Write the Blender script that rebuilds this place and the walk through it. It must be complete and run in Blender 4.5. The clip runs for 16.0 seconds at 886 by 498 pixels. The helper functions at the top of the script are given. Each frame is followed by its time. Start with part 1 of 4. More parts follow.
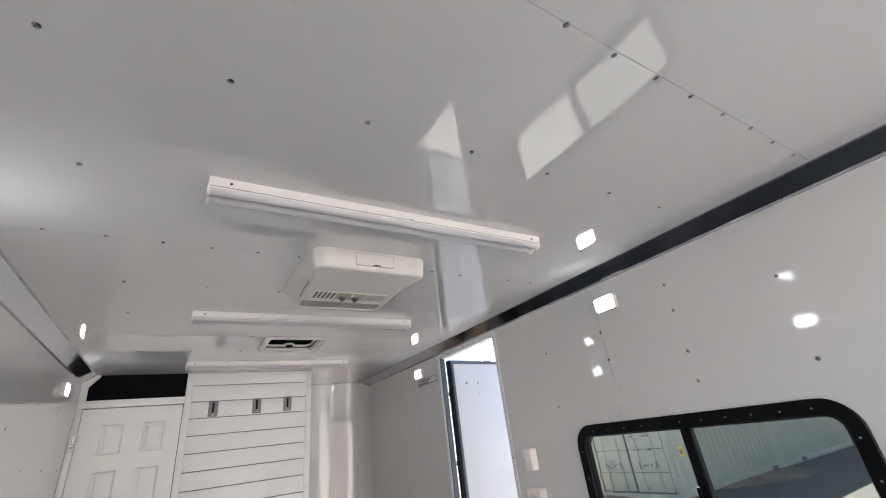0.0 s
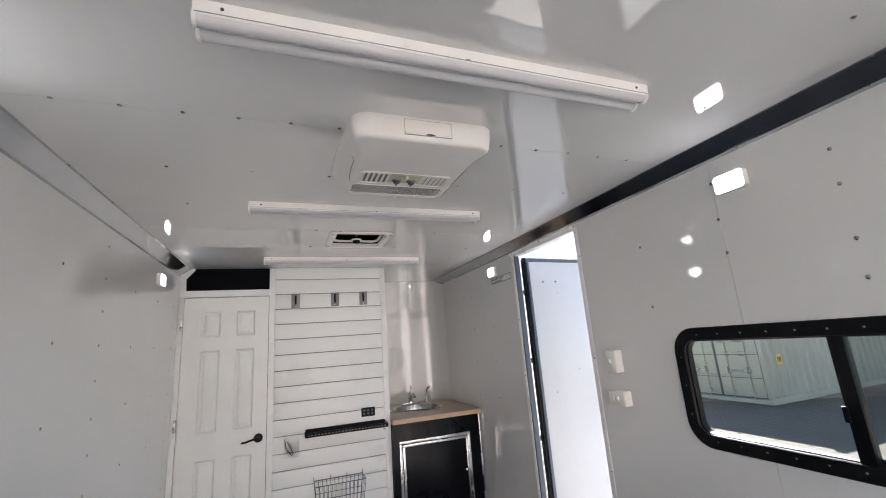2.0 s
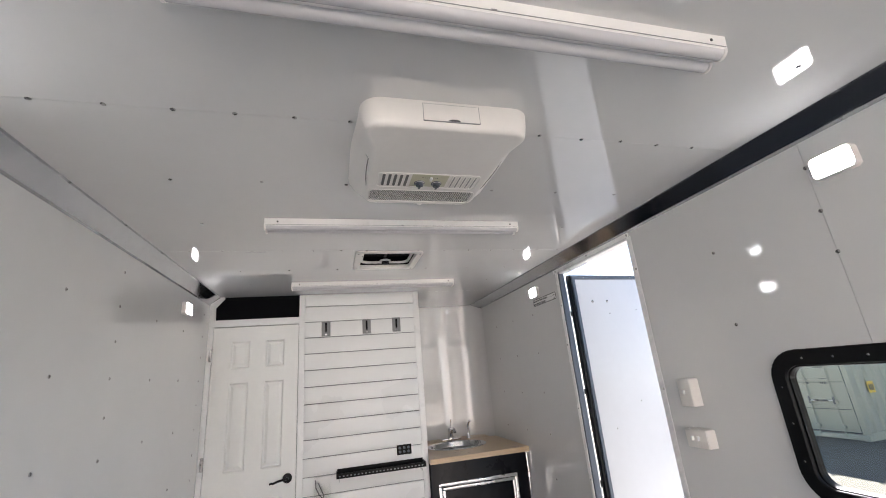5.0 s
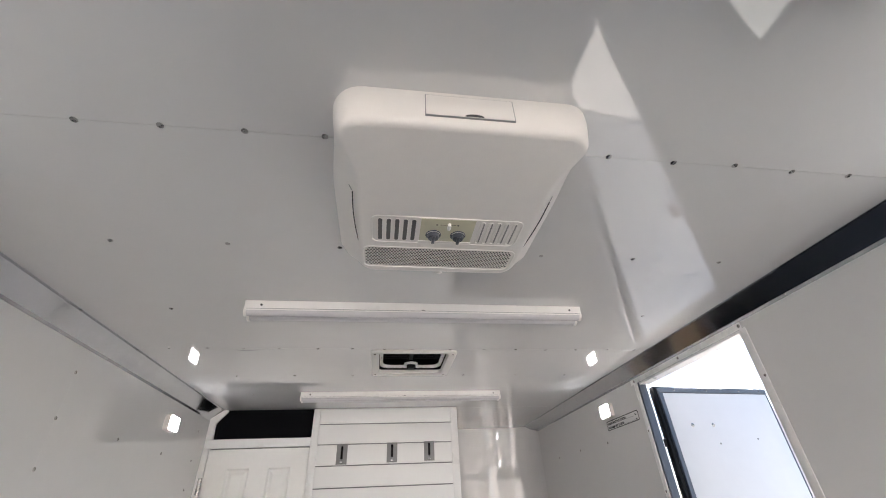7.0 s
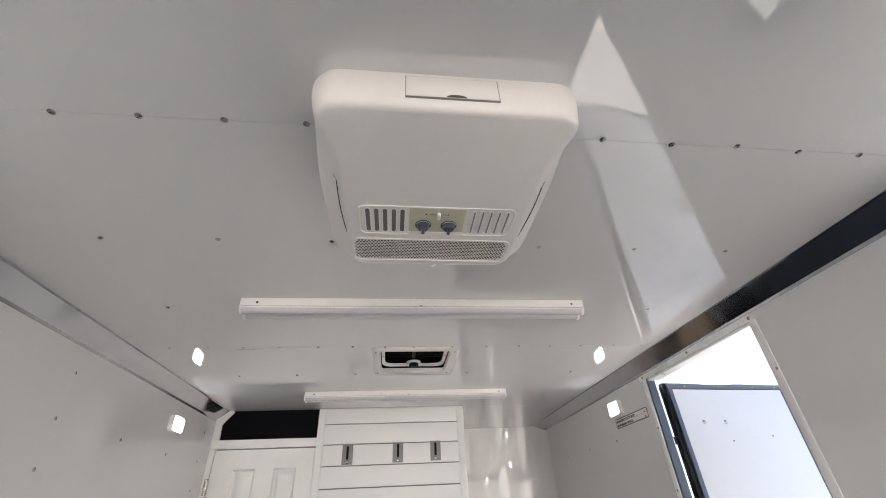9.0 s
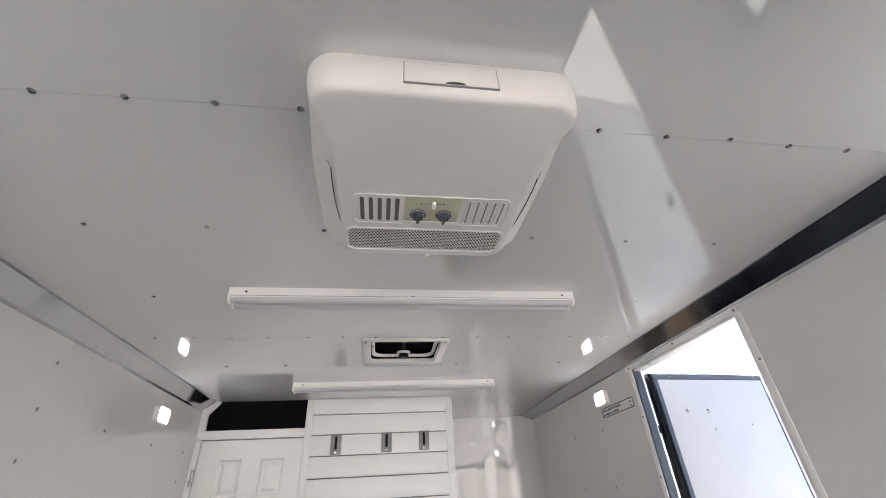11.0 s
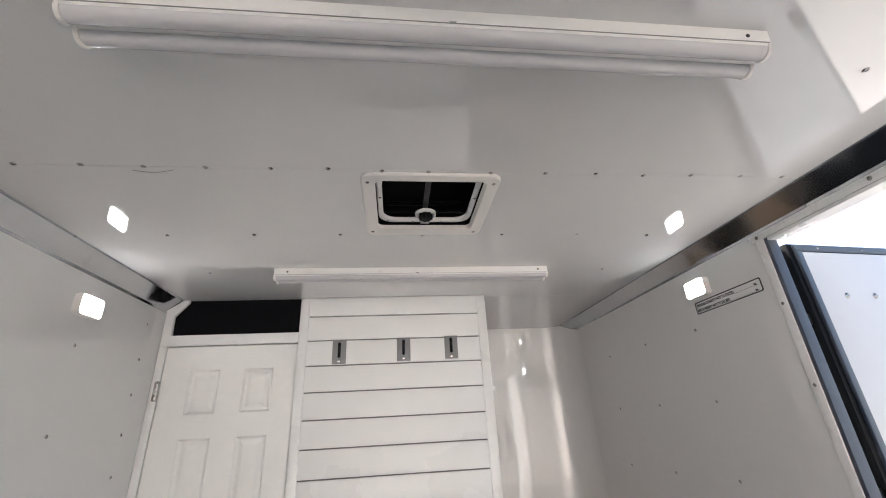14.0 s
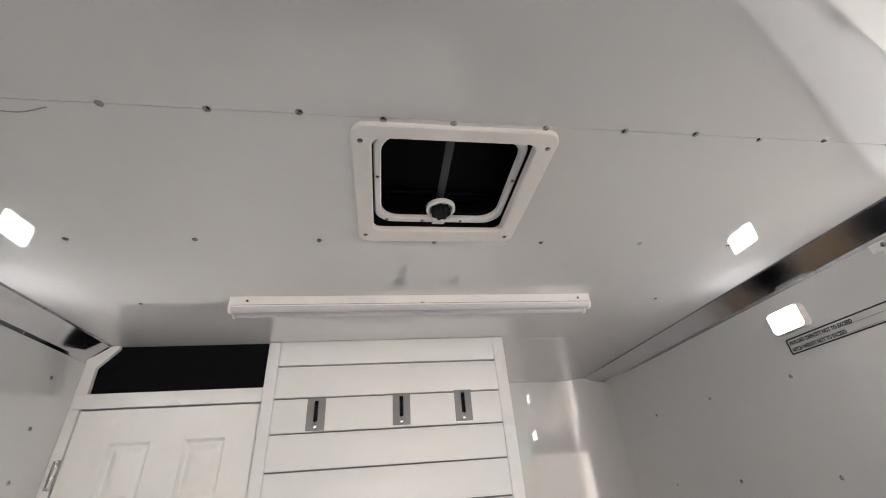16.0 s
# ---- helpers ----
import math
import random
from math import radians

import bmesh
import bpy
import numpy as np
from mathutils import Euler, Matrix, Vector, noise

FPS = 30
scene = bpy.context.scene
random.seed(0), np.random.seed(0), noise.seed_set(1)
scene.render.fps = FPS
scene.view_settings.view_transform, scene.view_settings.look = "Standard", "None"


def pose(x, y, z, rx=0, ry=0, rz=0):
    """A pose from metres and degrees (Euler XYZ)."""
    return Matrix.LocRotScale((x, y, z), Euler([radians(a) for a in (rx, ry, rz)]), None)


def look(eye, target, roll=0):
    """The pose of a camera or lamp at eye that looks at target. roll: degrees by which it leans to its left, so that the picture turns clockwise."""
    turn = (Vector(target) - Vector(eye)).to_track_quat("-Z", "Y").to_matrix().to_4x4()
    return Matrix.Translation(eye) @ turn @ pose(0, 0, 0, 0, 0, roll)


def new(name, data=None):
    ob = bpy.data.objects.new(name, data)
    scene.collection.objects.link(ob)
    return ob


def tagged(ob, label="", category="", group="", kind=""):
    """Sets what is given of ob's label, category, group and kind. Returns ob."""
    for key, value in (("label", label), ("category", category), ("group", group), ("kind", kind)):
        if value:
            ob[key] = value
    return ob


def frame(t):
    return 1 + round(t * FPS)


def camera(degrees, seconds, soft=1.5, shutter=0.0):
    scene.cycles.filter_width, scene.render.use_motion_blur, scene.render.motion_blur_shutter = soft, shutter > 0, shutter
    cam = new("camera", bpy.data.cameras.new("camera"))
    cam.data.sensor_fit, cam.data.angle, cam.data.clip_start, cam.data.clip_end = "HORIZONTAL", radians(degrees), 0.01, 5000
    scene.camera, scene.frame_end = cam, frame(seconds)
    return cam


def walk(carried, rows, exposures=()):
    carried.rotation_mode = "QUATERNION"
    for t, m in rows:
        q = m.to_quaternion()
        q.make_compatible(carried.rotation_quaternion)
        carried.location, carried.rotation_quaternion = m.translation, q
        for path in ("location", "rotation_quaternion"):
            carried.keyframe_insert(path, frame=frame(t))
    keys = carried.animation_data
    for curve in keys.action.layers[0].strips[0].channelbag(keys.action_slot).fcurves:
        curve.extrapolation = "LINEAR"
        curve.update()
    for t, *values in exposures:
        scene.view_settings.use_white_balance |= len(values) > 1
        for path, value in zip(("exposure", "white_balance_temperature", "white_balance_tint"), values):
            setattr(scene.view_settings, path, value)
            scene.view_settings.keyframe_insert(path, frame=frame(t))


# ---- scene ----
cam = camera(94.6, 16.0, soft=1.0)
PATH = [
    (0, (0.022, 0.015, 1.503), (1.02, 1.531, 2.343), -7.2),
    (0.5, (0.039, 0.032, 1.501), (0.987, 1.641, 2.217), -6.0),
    (1, (0.069, 0.101, 1.499), (0.94, 1.8, 2.097), -5.2),
    (1.5, (0.136, 0.206, 1.508), (0.921, 1.975, 2.015), -4.7),
    (2, (0.204, 0.286, 1.504), (0.898, 2.108, 1.948), -4.3),
    (2.5, (0.238, 0.332, 1.487), (0.876, 2.184, 1.892), -4.0),
    (3, (0.262, 0.357, 1.481), (0.865, 2.226, 1.858), -3.6),
    (3.2, (0.278, 0.363, 1.471), (0.861, 2.242, 1.834), -3.5),
    (5.3, (0.313, 0.599, 1.519), (0.818, 2.412, 2.196), -5.1),
    (5.5, (0.32, 0.684, 1.549), (0.815, 2.474, 2.292), -5.1),
    (6, (0.351, 0.838, 1.574), (0.798, 2.571, 2.466), -5.1),
    (6.5, (0.436, 0.951, 1.583), (0.793, 2.635, 2.6), -4.1),
    (7, (0.487, 0.976, 1.58), (0.756, 2.631, 2.67), -2.9),
    (7.5, (0.503, 0.981, 1.582), (0.717, 2.621, 2.705), -2.2),
    (8, (0.514, 0.994, 1.577), (0.714, 2.631, 2.709), -2.2),
    (8.5, (0.522, 1.002, 1.578), (0.729, 2.647, 2.697), -2.5),
    (9, (0.536, 1.008, 1.573), (0.758, 2.666, 2.669), -3.0),
    (11.5, (0.519, 1.024, 1.573), (0.806, 2.713, 2.606), -3.4),
    (12, (0.541, 1.053, 1.58), (0.81, 2.776, 2.56), -3.0),
    (12.5, (0.542, 1.162, 1.52), (0.787, 2.93, 2.423), -2.5),
    (13, (0.52, 1.403, 1.501), (0.743, 3.21, 2.328), -2.2),
    (13.5, (0.498, 1.633, 1.531), (0.712, 3.46, 2.317), -2.4),
    (14, (0.524, 1.854, 1.575), (0.759, 3.677, 2.363), -3.2),
    (14.5, (0.543, 2.023, 1.608), (0.82, 3.821, 2.438), -4.2),
    (15, (0.487, 2.122, 1.636), (0.837, 3.884, 2.515), -5.4),
    (15.5, (0.469, 2.225, 1.636), (0.828, 3.95, 2.583), -5.5),
    (16, (0.492, 2.305, 1.643), (0.781, 3.996, 2.671), -4.6),
]
walk(cam, [(t, look(eye, target, roll)) for t, eye, target, roll in PATH],
     exposures=[(0.0, 2.22, 6000, 13), (3.0, 2.26, 6000, 13), (6.0, 2.42, 6100, 13), (9.0, 2.46, 6100, 13), (12.5, 2.46, 6020, 13), (14.0, 2.45, 6120, 13), (16.0, 2.52, 6200, 13)])

# ---- world, sun, exposure ----
SUN_TO = Vector((3.0, 2.8, 2.6)).normalized()
world = bpy.data.worlds.new("sky")
scene.world = world
world.use_nodes = True
wn = world.node_tree
sky = wn.nodes.new("ShaderNodeTexSky")
sky.sky_type = "NISHITA"
sky.sun_disc = False
sky.sun_elevation = math.asin(SUN_TO.z)
sky.sun_rotation = math.atan2(SUN_TO.x, SUN_TO.y)
sky.dust_density = 0.3
wn.links.new(sky.outputs["Color"], wn.nodes["Background"].inputs["Color"])
wn.nodes["Background"].inputs["Strength"].default_value = 0.055
sun = new("sun", bpy.data.lights.new("sun", "SUN"))
sun.data.energy, sun.data.angle, sun.data.color = 5.0, radians(0.5), (1.0, 0.94, 0.85)
sun.matrix_world = look((0, 0, 30), Vector((0, 0, 30)) - SUN_TO)

# ---- plan, in metres ----
LEFT, RIGHT, TOP = -0.628, 1.862, 2.232
REAR, PART_Y, NOSE = -0.75, 4.03, 4.95
GROUND = -0.5
THICK = 0.05


# ---- materials ----
def material(name, color, rough=0.5, metal=0.0, vary=0.06, scale=6.0, bump=0.0, bump_scale=40.0, wave=0.0, wave_scale=1.6, rough_vary=0.08, spec=0.5, coat=0.0, grain=(1, 1, 1)):
    m = bpy.data.materials.new(name)
    m.use_nodes = True
    t = m.node_tree
    b = t.nodes["Principled BSDF"]
    b.inputs["Metallic"].default_value = metal
    b.inputs["Specular IOR Level"].default_value = spec
    b.inputs["Coat Weight"].default_value = coat
    b.inputs["Coat Roughness"].default_value = 0.05
    co = t.nodes.new("ShaderNodeTexCoord")
    mp = t.nodes.new("ShaderNodeMapping")
    mp.inputs["Scale"].default_value = grain
    t.links.new(co.outputs["Object"], mp.inputs["Vector"])
    n1 = t.nodes.new("ShaderNodeTexNoise")
    n1.inputs["Scale"].default_value, n1.inputs["Detail"].default_value = scale, 6
    n2 = t.nodes.new("ShaderNodeTexNoise")
    n2.inputs["Scale"].default_value, n2.inputs["Detail"].default_value = scale * 9, 3
    for n in (n1, n2):
        t.links.new(mp.outputs["Vector"], n.inputs["Vector"])
    add = t.nodes.new("ShaderNodeMath")
    add.operation = "MULTIPLY_ADD"
    add.inputs[1].default_value = 0.45
    t.links.new(n2.outputs["Fac"], add.inputs[0])
    t.links.new(n1.outputs["Fac"], add.inputs[2])
    ramp = t.nodes.new("ShaderNodeMapRange")
    ramp.inputs["From Min"].default_value, ramp.inputs["From Max"].default_value = 0.45, 1.0
    ramp.inputs["To Min"].default_value, ramp.inputs["To Max"].default_value = 1 - vary, 1 + vary
    t.links.new(add.outputs[0], ramp.inputs["Value"])
    mul = t.nodes.new("ShaderNodeVectorMath")
    mul.operation = "SCALE"
    mul.inputs[0].default_value = color[:3]
    t.links.new(ramp.outputs["Result"], mul.inputs["Scale"])
    t.links.new(mul.outputs["Vector"], b.inputs["Base Color"])
    rr = t.nodes.new("ShaderNodeMapRange")
    rr.inputs["From Min"].default_value, rr.inputs["From Max"].default_value = 0.3, 0.7
    rr.inputs["To Min"].default_value, rr.inputs["To Max"].default_value = max(rough - rough_vary, 0.02), rough + rough_vary
    t.links.new(n1.outputs["Fac"], rr.inputs["Value"])
    t.links.new(rr.outputs["Result"], b.inputs["Roughness"])
    last = None
    if wave:
        n3 = t.nodes.new("ShaderNodeTexNoise")
        n3.inputs["Scale"].default_value, n3.inputs["Detail"].default_value = wave_scale, 1
        t.links.new(mp.outputs["Vector"], n3.inputs["Vector"])
        b1 = t.nodes.new("ShaderNodeBump")
        b1.inputs["Strength"].default_value, b1.inputs["Distance"].default_value = 1.0, wave
        t.links.new(n3.outputs["Fac"], b1.inputs["Height"])
        last = b1
    if bump:
        n4 = t.nodes.new("ShaderNodeTexNoise")
        n4.inputs["Scale"].default_value, n4.inputs["Detail"].default_value = bump_scale, 4
        t.links.new(mp.outputs["Vector"], n4.inputs["Vector"])
        b2 = t.nodes.new("ShaderNodeBump")
        b2.inputs["Strength"].default_value, b2.inputs["Distance"].default_value = 1.0, bump
        t.links.new(n4.outputs["Fac"], b2.inputs["Height"])
        if last:
            t.links.new(last.outputs["Normal"], b2.inputs["Normal"])
        last = b2
    if last:
        t.links.new(last.outputs["Normal"], b.inputs["Normal"])
    return m


def glowing(name, color, strength):
    m = bpy.data.materials.new(name)
    m.use_nodes = True
    b = m.node_tree.nodes["Principled BSDF"]
    b.inputs["Base Color"].default_value = (0.8, 0.8, 0.8, 1)
    b.inputs["Emission Color"].default_value = (*color, 1)
    b.inputs["Emission Strength"].default_value = strength
    return m


def glass(name, color=(1, 1, 1), rough=0.0):
    m = bpy.data.materials.new(name)
    m.use_nodes = True
    b = m.node_tree.nodes["Principled BSDF"]
    b.inputs["Base Color"].default_value = (*color, 1)
    b.inputs["Transmission Weight"].default_value = 1.0
    b.inputs["Roughness"].default_value = rough
    b.inputs["IOR"].default_value = 1.45
    return m


M_CEIL = material("glossy_white_ceiling_panel", (0.70, 0.695, 0.685), 0.03, vary=0.02, scale=1.4, wave=0.002, wave_scale=2.2, rough_vary=0.012, spec=0.9, coat=0.8)
M_WALL = material("glossy_white_wall_panel", (0.72, 0.718, 0.71), 0.045, vary=0.02, scale=1.2, wave=0.004, wave_scale=1.5, rough_vary=0.02, spec=0.8, coat=0.5)
M_SEAM = material("dark_joint", (0.05, 0.05, 0.05), 0.8)
M_COVE = material("polished_aluminium_trim", (0.55, 0.56, 0.58), 0.14, 1.0, vary=0.08, scale=3, rough_vary=0.06, wave=0.004, wave_scale=4)
M_ALU = material("brushed_aluminium", (0.62, 0.62, 0.63), 0.28, 1.0, vary=0.08, scale=8)
M_STEEL = material("screw_steel", (0.34, 0.33, 0.32), 0.28, 1.0, vary=0.15, scale=60)
M_CHROME = material("chrome", (0.8, 0.8, 0.82), 0.08, 1.0, vary=0.03)
M_SINK = material("stainless_steel_bowl", (0.6, 0.6, 0.6), 0.25, 1.0, vary=0.06)
M_PAINT = material("white_painted_sheet_metal", (0.88, 0.865, 0.84), 0.32, vary=0.03, scale=5, bump=0.0002, bump_scale=300)
M_TUBE = material("milky_diffuser", (0.62, 0.61, 0.62), 0.22, vary=0.03, scale=4)
M_PLAST = material("white_moulded_plastic", (0.82, 0.79, 0.75), 0.42, vary=0.025, scale=5, bump=0.00025, bump_scale=350)
M_PLASTD = material("shadowed_vent_inside", (0.05, 0.05, 0.05), 0.7)
M_SLOT = material("grey_slot_shade", (0.13, 0.125, 0.12), 0.6)
M_CREAM = material("pale_green_control_plate", (0.55, 0.54, 0.40), 0.35, vary=0.05)
M_KNOB = material("grey_blue_plastic_knob", (0.07, 0.08, 0.10), 0.35, vary=0.1)
M_DOORW = material("white_painted_panel_door", (0.86, 0.855, 0.83), 0.38, vary=0.03, scale=4, bump=0.0004, bump_scale=120)
M_TRIM = material("white_semigloss_trim", (0.86, 0.855, 0.84), 0.3, vary=0.03, scale=5)
M_SLAT = material("white_pvc_slat", (0.88, 0.875, 0.86), 0.3, vary=0.012, scale=1.2)
M_GROOVE = material("grey_slat_groove", (0.22, 0.22, 0.23), 0.6)
M_BLACK = material("plain_matt_black", (0.006, 0.006, 0.007), 0.8, vary=0.2, spec=0.05)
M_BLACKG = material("black_laminate", (0.005, 0.0055, 0.008), 0.32, vary=0.25, spec=0.14)
M_RUBBER = material("black_powder_coat", (0.005, 0.005, 0.0055), 0.4, vary=0.2, bump=0.0003, bump_scale=200, spec=0.15)
M_SLATE = material("slate_blue_rubber_edge", (0.06, 0.075, 0.10), 0.45, vary=0.15)
M_GREY = material("grey_plastic_plate", (0.26, 0.26, 0.26), 0.4, vary=0.08)
M_DARKMETAL = material("dull_dark_metal", (0.07, 0.07, 0.07), 0.5, vary=0.1)
M_WOOD = material("light_oak_laminate", (0.54, 0.40, 0.26), 0.35, vary=0.18, scale=6, grain=(1, 12, 12))
M_FLOOR = material("dark_rubber_floor", (0.035, 0.038, 0.046), 0.5, vary=0.2, scale=4, bump=0.001, bump_scale=60)
M_DOORPANEL = material("white_door_skin", (0.52, 0.53, 0.55), 0.18, vary=0.03, scale=2, wave=0.004)
M_WIRE = material("grey_coated_wire", (0.14, 0.14, 0.15), 0.4, 0.6, vary=0.1)
M_CONT = material("weathered_white_container_paint", (0.36, 0.36, 0.285), 0.5, vary=0.12, scale=1.5, bump=0.001, bump_scale=30)
M_CONTD = material("container_gasket_and_shade", (0.05, 0.06, 0.06), 0.6, vary=0.1)
M_INK = material("dark_printed_ink", (0.03, 0.03, 0.035), 0.5)
M_YELLOW = material("yellow_sticker", (0.75, 0.50, 0.06), 0.5)
M_RED = material("red_plastic", (0.5, 0.02, 0.03), 0.35)
M_GROUND = material("dusty_concrete_ground", (0.47, 0.44, 0.40), 0.9, vary=0.25, scale=0.35, bump=0.01, bump_scale=5, spec=0.2)
M_ASPH = material("asphalt", (0.125, 0.108, 0.080), 0.85, vary=0.35, scale=0.35, bump=0.0, spec=0.2)
M_EARTH = material("brown_earth", (0.33, 0.235, 0.165), 0.95, vary=0.4, scale=0.8, bump=0.06, bump_scale=2.5, spec=0.1)
M_HILL = material("hazy_hill", (0.30, 0.26, 0.22), 0.95, vary=0.25, scale=0.05, spec=0.1)
M_HOUSE = material("pale_far_building", (0.42, 0.44, 0.48), 0.8, vary=0.1)
M_STICK = material("silver_sticker", (0.68, 0.68, 0.67), 0.35, vary=0.04)
M_LAMP = glowing("lit_led_lens", (1.0, 0.98, 0.94), 6.5)
M_GLASS = glass("clear_window_glass", (0.88, 0.92, 0.90))
M_GLASS2 = glass("tinted_window_glass", (0.62, 0.66, 0.64))
M_ACRYL = glass("clear_acrylic", (0.95, 0.95, 0.95), 0.02)


# ---- mesh helpers ----
def finish(name, bm, mat, smooth=True):
    me = bpy.data.meshes.new(name)
    bmesh.ops.recalc_face_normals(bm, faces=bm.faces)
    bm.to_mesh(me)
    bm.free()
    me.materials.append(mat)
    if smooth:
        for p in me.polygons:
            p.use_smooth = True
        me.set_sharp_from_angle(angle=radians(32))
    return me


def part(name, bm, mat, parent=None, label=""):
    ob = new(name, finish(name, bm, mat))
    if parent:
        ob.parent = parent
    return tagged(ob, label=label)


def empty(name, m=None):
    ob = new(name)
    ob.empty_display_size = 0.05
    if m:
        ob.matrix_basis = m
    return ob


def box(bm, x0, x1, y0, y1, z0, z1, bevel=0.0, m=None, seg=2):
    mat = Matrix.Translation(((x0 + x1) / 2, (y0 + y1) / 2, (z0 + z1) / 2)) @ Matrix.Diagonal((abs(x1 - x0), abs(y1 - y0), abs(z1 - z0), 1))
    made = bmesh.ops.create_cube(bm, size=1, matrix=(m or Matrix()) @ mat)["verts"]
    if bevel:
        edges = {e for v in made for e in v.link_edges}
        bmesh.ops.bevel(bm, geom=list(edges), offset=bevel, segments=seg, affect="EDGES", profile=0.5)
    return bm


def solid(*a, **k):
    return box(bmesh.new(), *a, **k)


def rounded(x0, x1, y0, y1, r, n=6):
    """A closed rounded rectangle, counter-clockwise, as 2D points."""
    out = []
    for cx, cy, a in ((x1 - r, y1 - r, 0), (x0 + r, y1 - r, 90), (x0 + r, y0 + r, 180), (x1 - r, y0 + r, 270)):
        for i in range(n + 1):
            w = radians(a + 90 * i / n)
            out.append((cx + r * math.cos(w), cy + r * math.sin(w)))
    return out


def loft(bm, loops, closed=False, cap0=False, cap1=False):
    rows = [[bm.verts.new(p) for p in l] for l in loops]
    pairs = list(zip(rows, rows[1:])) + ([(rows[-1], rows[0])] if closed else [])
    for a, b in pairs:
        for i in range(len(a)):
            j = (i + 1) % len(a)
            bm.faces.new((a[i], a[j], b[j], b[i]))
    if cap0:
        bm.faces.new(list(reversed(rows[0])))
    if cap1:
        bm.faces.new(rows[-1])
    return bm


def ring(outer, inner, place, d0, d1, soft=0.003):
    """A flat frame between two rounded outlines, from depth d0 to d1; place(u, v, d) gives the point."""
    oo, ii = outer, inner
    bm = bmesh.new()
    cu = sum(p[0] for p in oo) / len(oo)
    cv = sum(p[1] for p in oo) / len(oo)

    def shrink(pts, s):
        return [(u - s * (1 if u > cu else -1), v - s * (1 if v > cv else -1)) for u, v in pts]
    loops = [[place(u, v, d0) for u, v in oo], [place(u, v, d1 - (d1 - d0) * 0.3) for u, v in oo], [place(u, v, d1) for u, v in shrink(oo, soft)],
             [place(u, v, d1) for u, v in shrink(ii, -soft)], [place(u, v, d1 - (d1 - d0) * 0.3) for u, v in ii], [place(u, v, d0) for u, v in ii]]
    return loft(bm, loops, closed=True)


def rod(bm, a, b, r, n=10, cap=True):
    a, b = Vector(a), Vector(b)
    d = (b - a).normalized()
    s = d.orthogonal().normalized()
    t = d.cross(s)
    loops = [[c + r * (math.cos(2 * math.pi * i / n) * s + math.sin(2 * math.pi * i / n) * t) for i in range(n)] for c in (a, b)]
    return loft(bm, loops, cap0=cap, cap1=cap)


def pipe(bm, pts, r, n=10):
    pts = [Vector(p) for p in pts]
    loops = []
    s = None
    for i, p in enumerate(pts):
        d = (pts[min(i + 1, len(pts) - 1)] - pts[max(i - 1, 0)]).normalized()
        s = d.orthogonal().normalized() if s is None else (s - d * s.dot(d)).normalized()
        t = d.cross(s)
        loops.append([p + r * (math.cos(2 * math.pi * k / n) * s + math.sin(2 * math.pi * k / n) * t) for k in range(n)])
    return loft(bm, loops, cap0=True, cap1=True)


def lathe(bm, prof, m, n=20):
    """Profile of (radius, height) turned about z, placed by m."""
    loops = [[m @ Vector((max(r, 1e-4) * math.cos(2 * math.pi * i / n), max(r, 1e-4) * math.sin(2 * math.pi * i / n), z)) for i in range(n)] for r, z in prof]
    return loft(bm, loops, cap0=True, cap1=True)


# pan-head screw: head along +z
SCREW_PROF = ((0.0070, 0.0), (0.0068, 0.0012), (0.0045, 0.0026), (0.0035, 0.0028), (0.0018, 0.0016))
screw_mesh = finish("screw", lathe(bmesh.new(), SCREW_PROF, Matrix(), 10), M_STEEL)
TO_LEFT = pose(0, 0, 0, 0, -90, 0)
TO_RIGHT = pose(0, 0, 0, 0, 90, 0)
TO_REAR = pose(0, 0, 0, 90, 0, 0)
TO_DOWN = pose(0, 0, 0, 180, 0, 0)


def screw(parent, x, y, z, turn, size=1.0):
    ob = new("screw", screw_mesh)
    ob.parent = parent
    ob.matrix_basis = Matrix.Translation((x, y, z)) @ turn @ Matrix.Scale(size, 4)
    return ob


def writing(name, text, size, m, mat, parent=None, width=1.0):
    cu = bpy.data.curves.new(name, "FONT")
    cu.body, cu.size, cu.extrude, cu.resolution_u = text, size, 0.0003, 2
    cu.offset = size * 0.045
    tmp = bpy.data.objects.new(name, cu)
    scene.collection.objects.link(tmp)
    me = bpy.data.meshes.new_from_object(tmp.evaluated_get(bpy.context.evaluated_depsgraph_get()))
    bpy.data.objects.remove(tmp)
    me.materials.clear()
    me.materials.append(mat)
    ob = new(name, me)
    ob.parent = parent
    ob.matrix_basis = m @ Matrix.Diagonal((width, 1, 1, 1))
    return ob


# ---- structure ----
floor = tagged(part("floor", solid(LEFT - THICK, RIGHT + THICK, REAR, NOSE + 0.05, -0.06, 0.0), M_FLOOR), "dark rubber trailer floor", "floor", kind="structure")

SEAMS_CEIL = (REAR, 0.325, 1.57, 2.82, 4.065, NOSE + 0.05)
bm = bmesh.new()
VX0, VX1, VY0, VY1 = 0.462, 0.800, 2.857, 3.19


def sag(x, y, a, b):
    """Sag of a thin ceiling sheet: pillowed between its screws near the joints, loosely waved elsewhere."""
    d = min(y - a, b - y)
    near = math.exp(-(d / 0.10) ** 2)
    pillow = 0.00035 * near * (0.5 - 0.5 * math.cos(2 * math.pi * (x + 0.42) / 0.1545))
    roll = 0.0011 * (1 - math.exp(-(d / 0.13) ** 2)) * (0.6 + 0.4 * math.sin(2.3 * x + 1.7 * y))
    return pillow + roll + 0.0005 * (0.5 + 0.5 * noise.noise((x * 1.9, y * 1.5, a)))


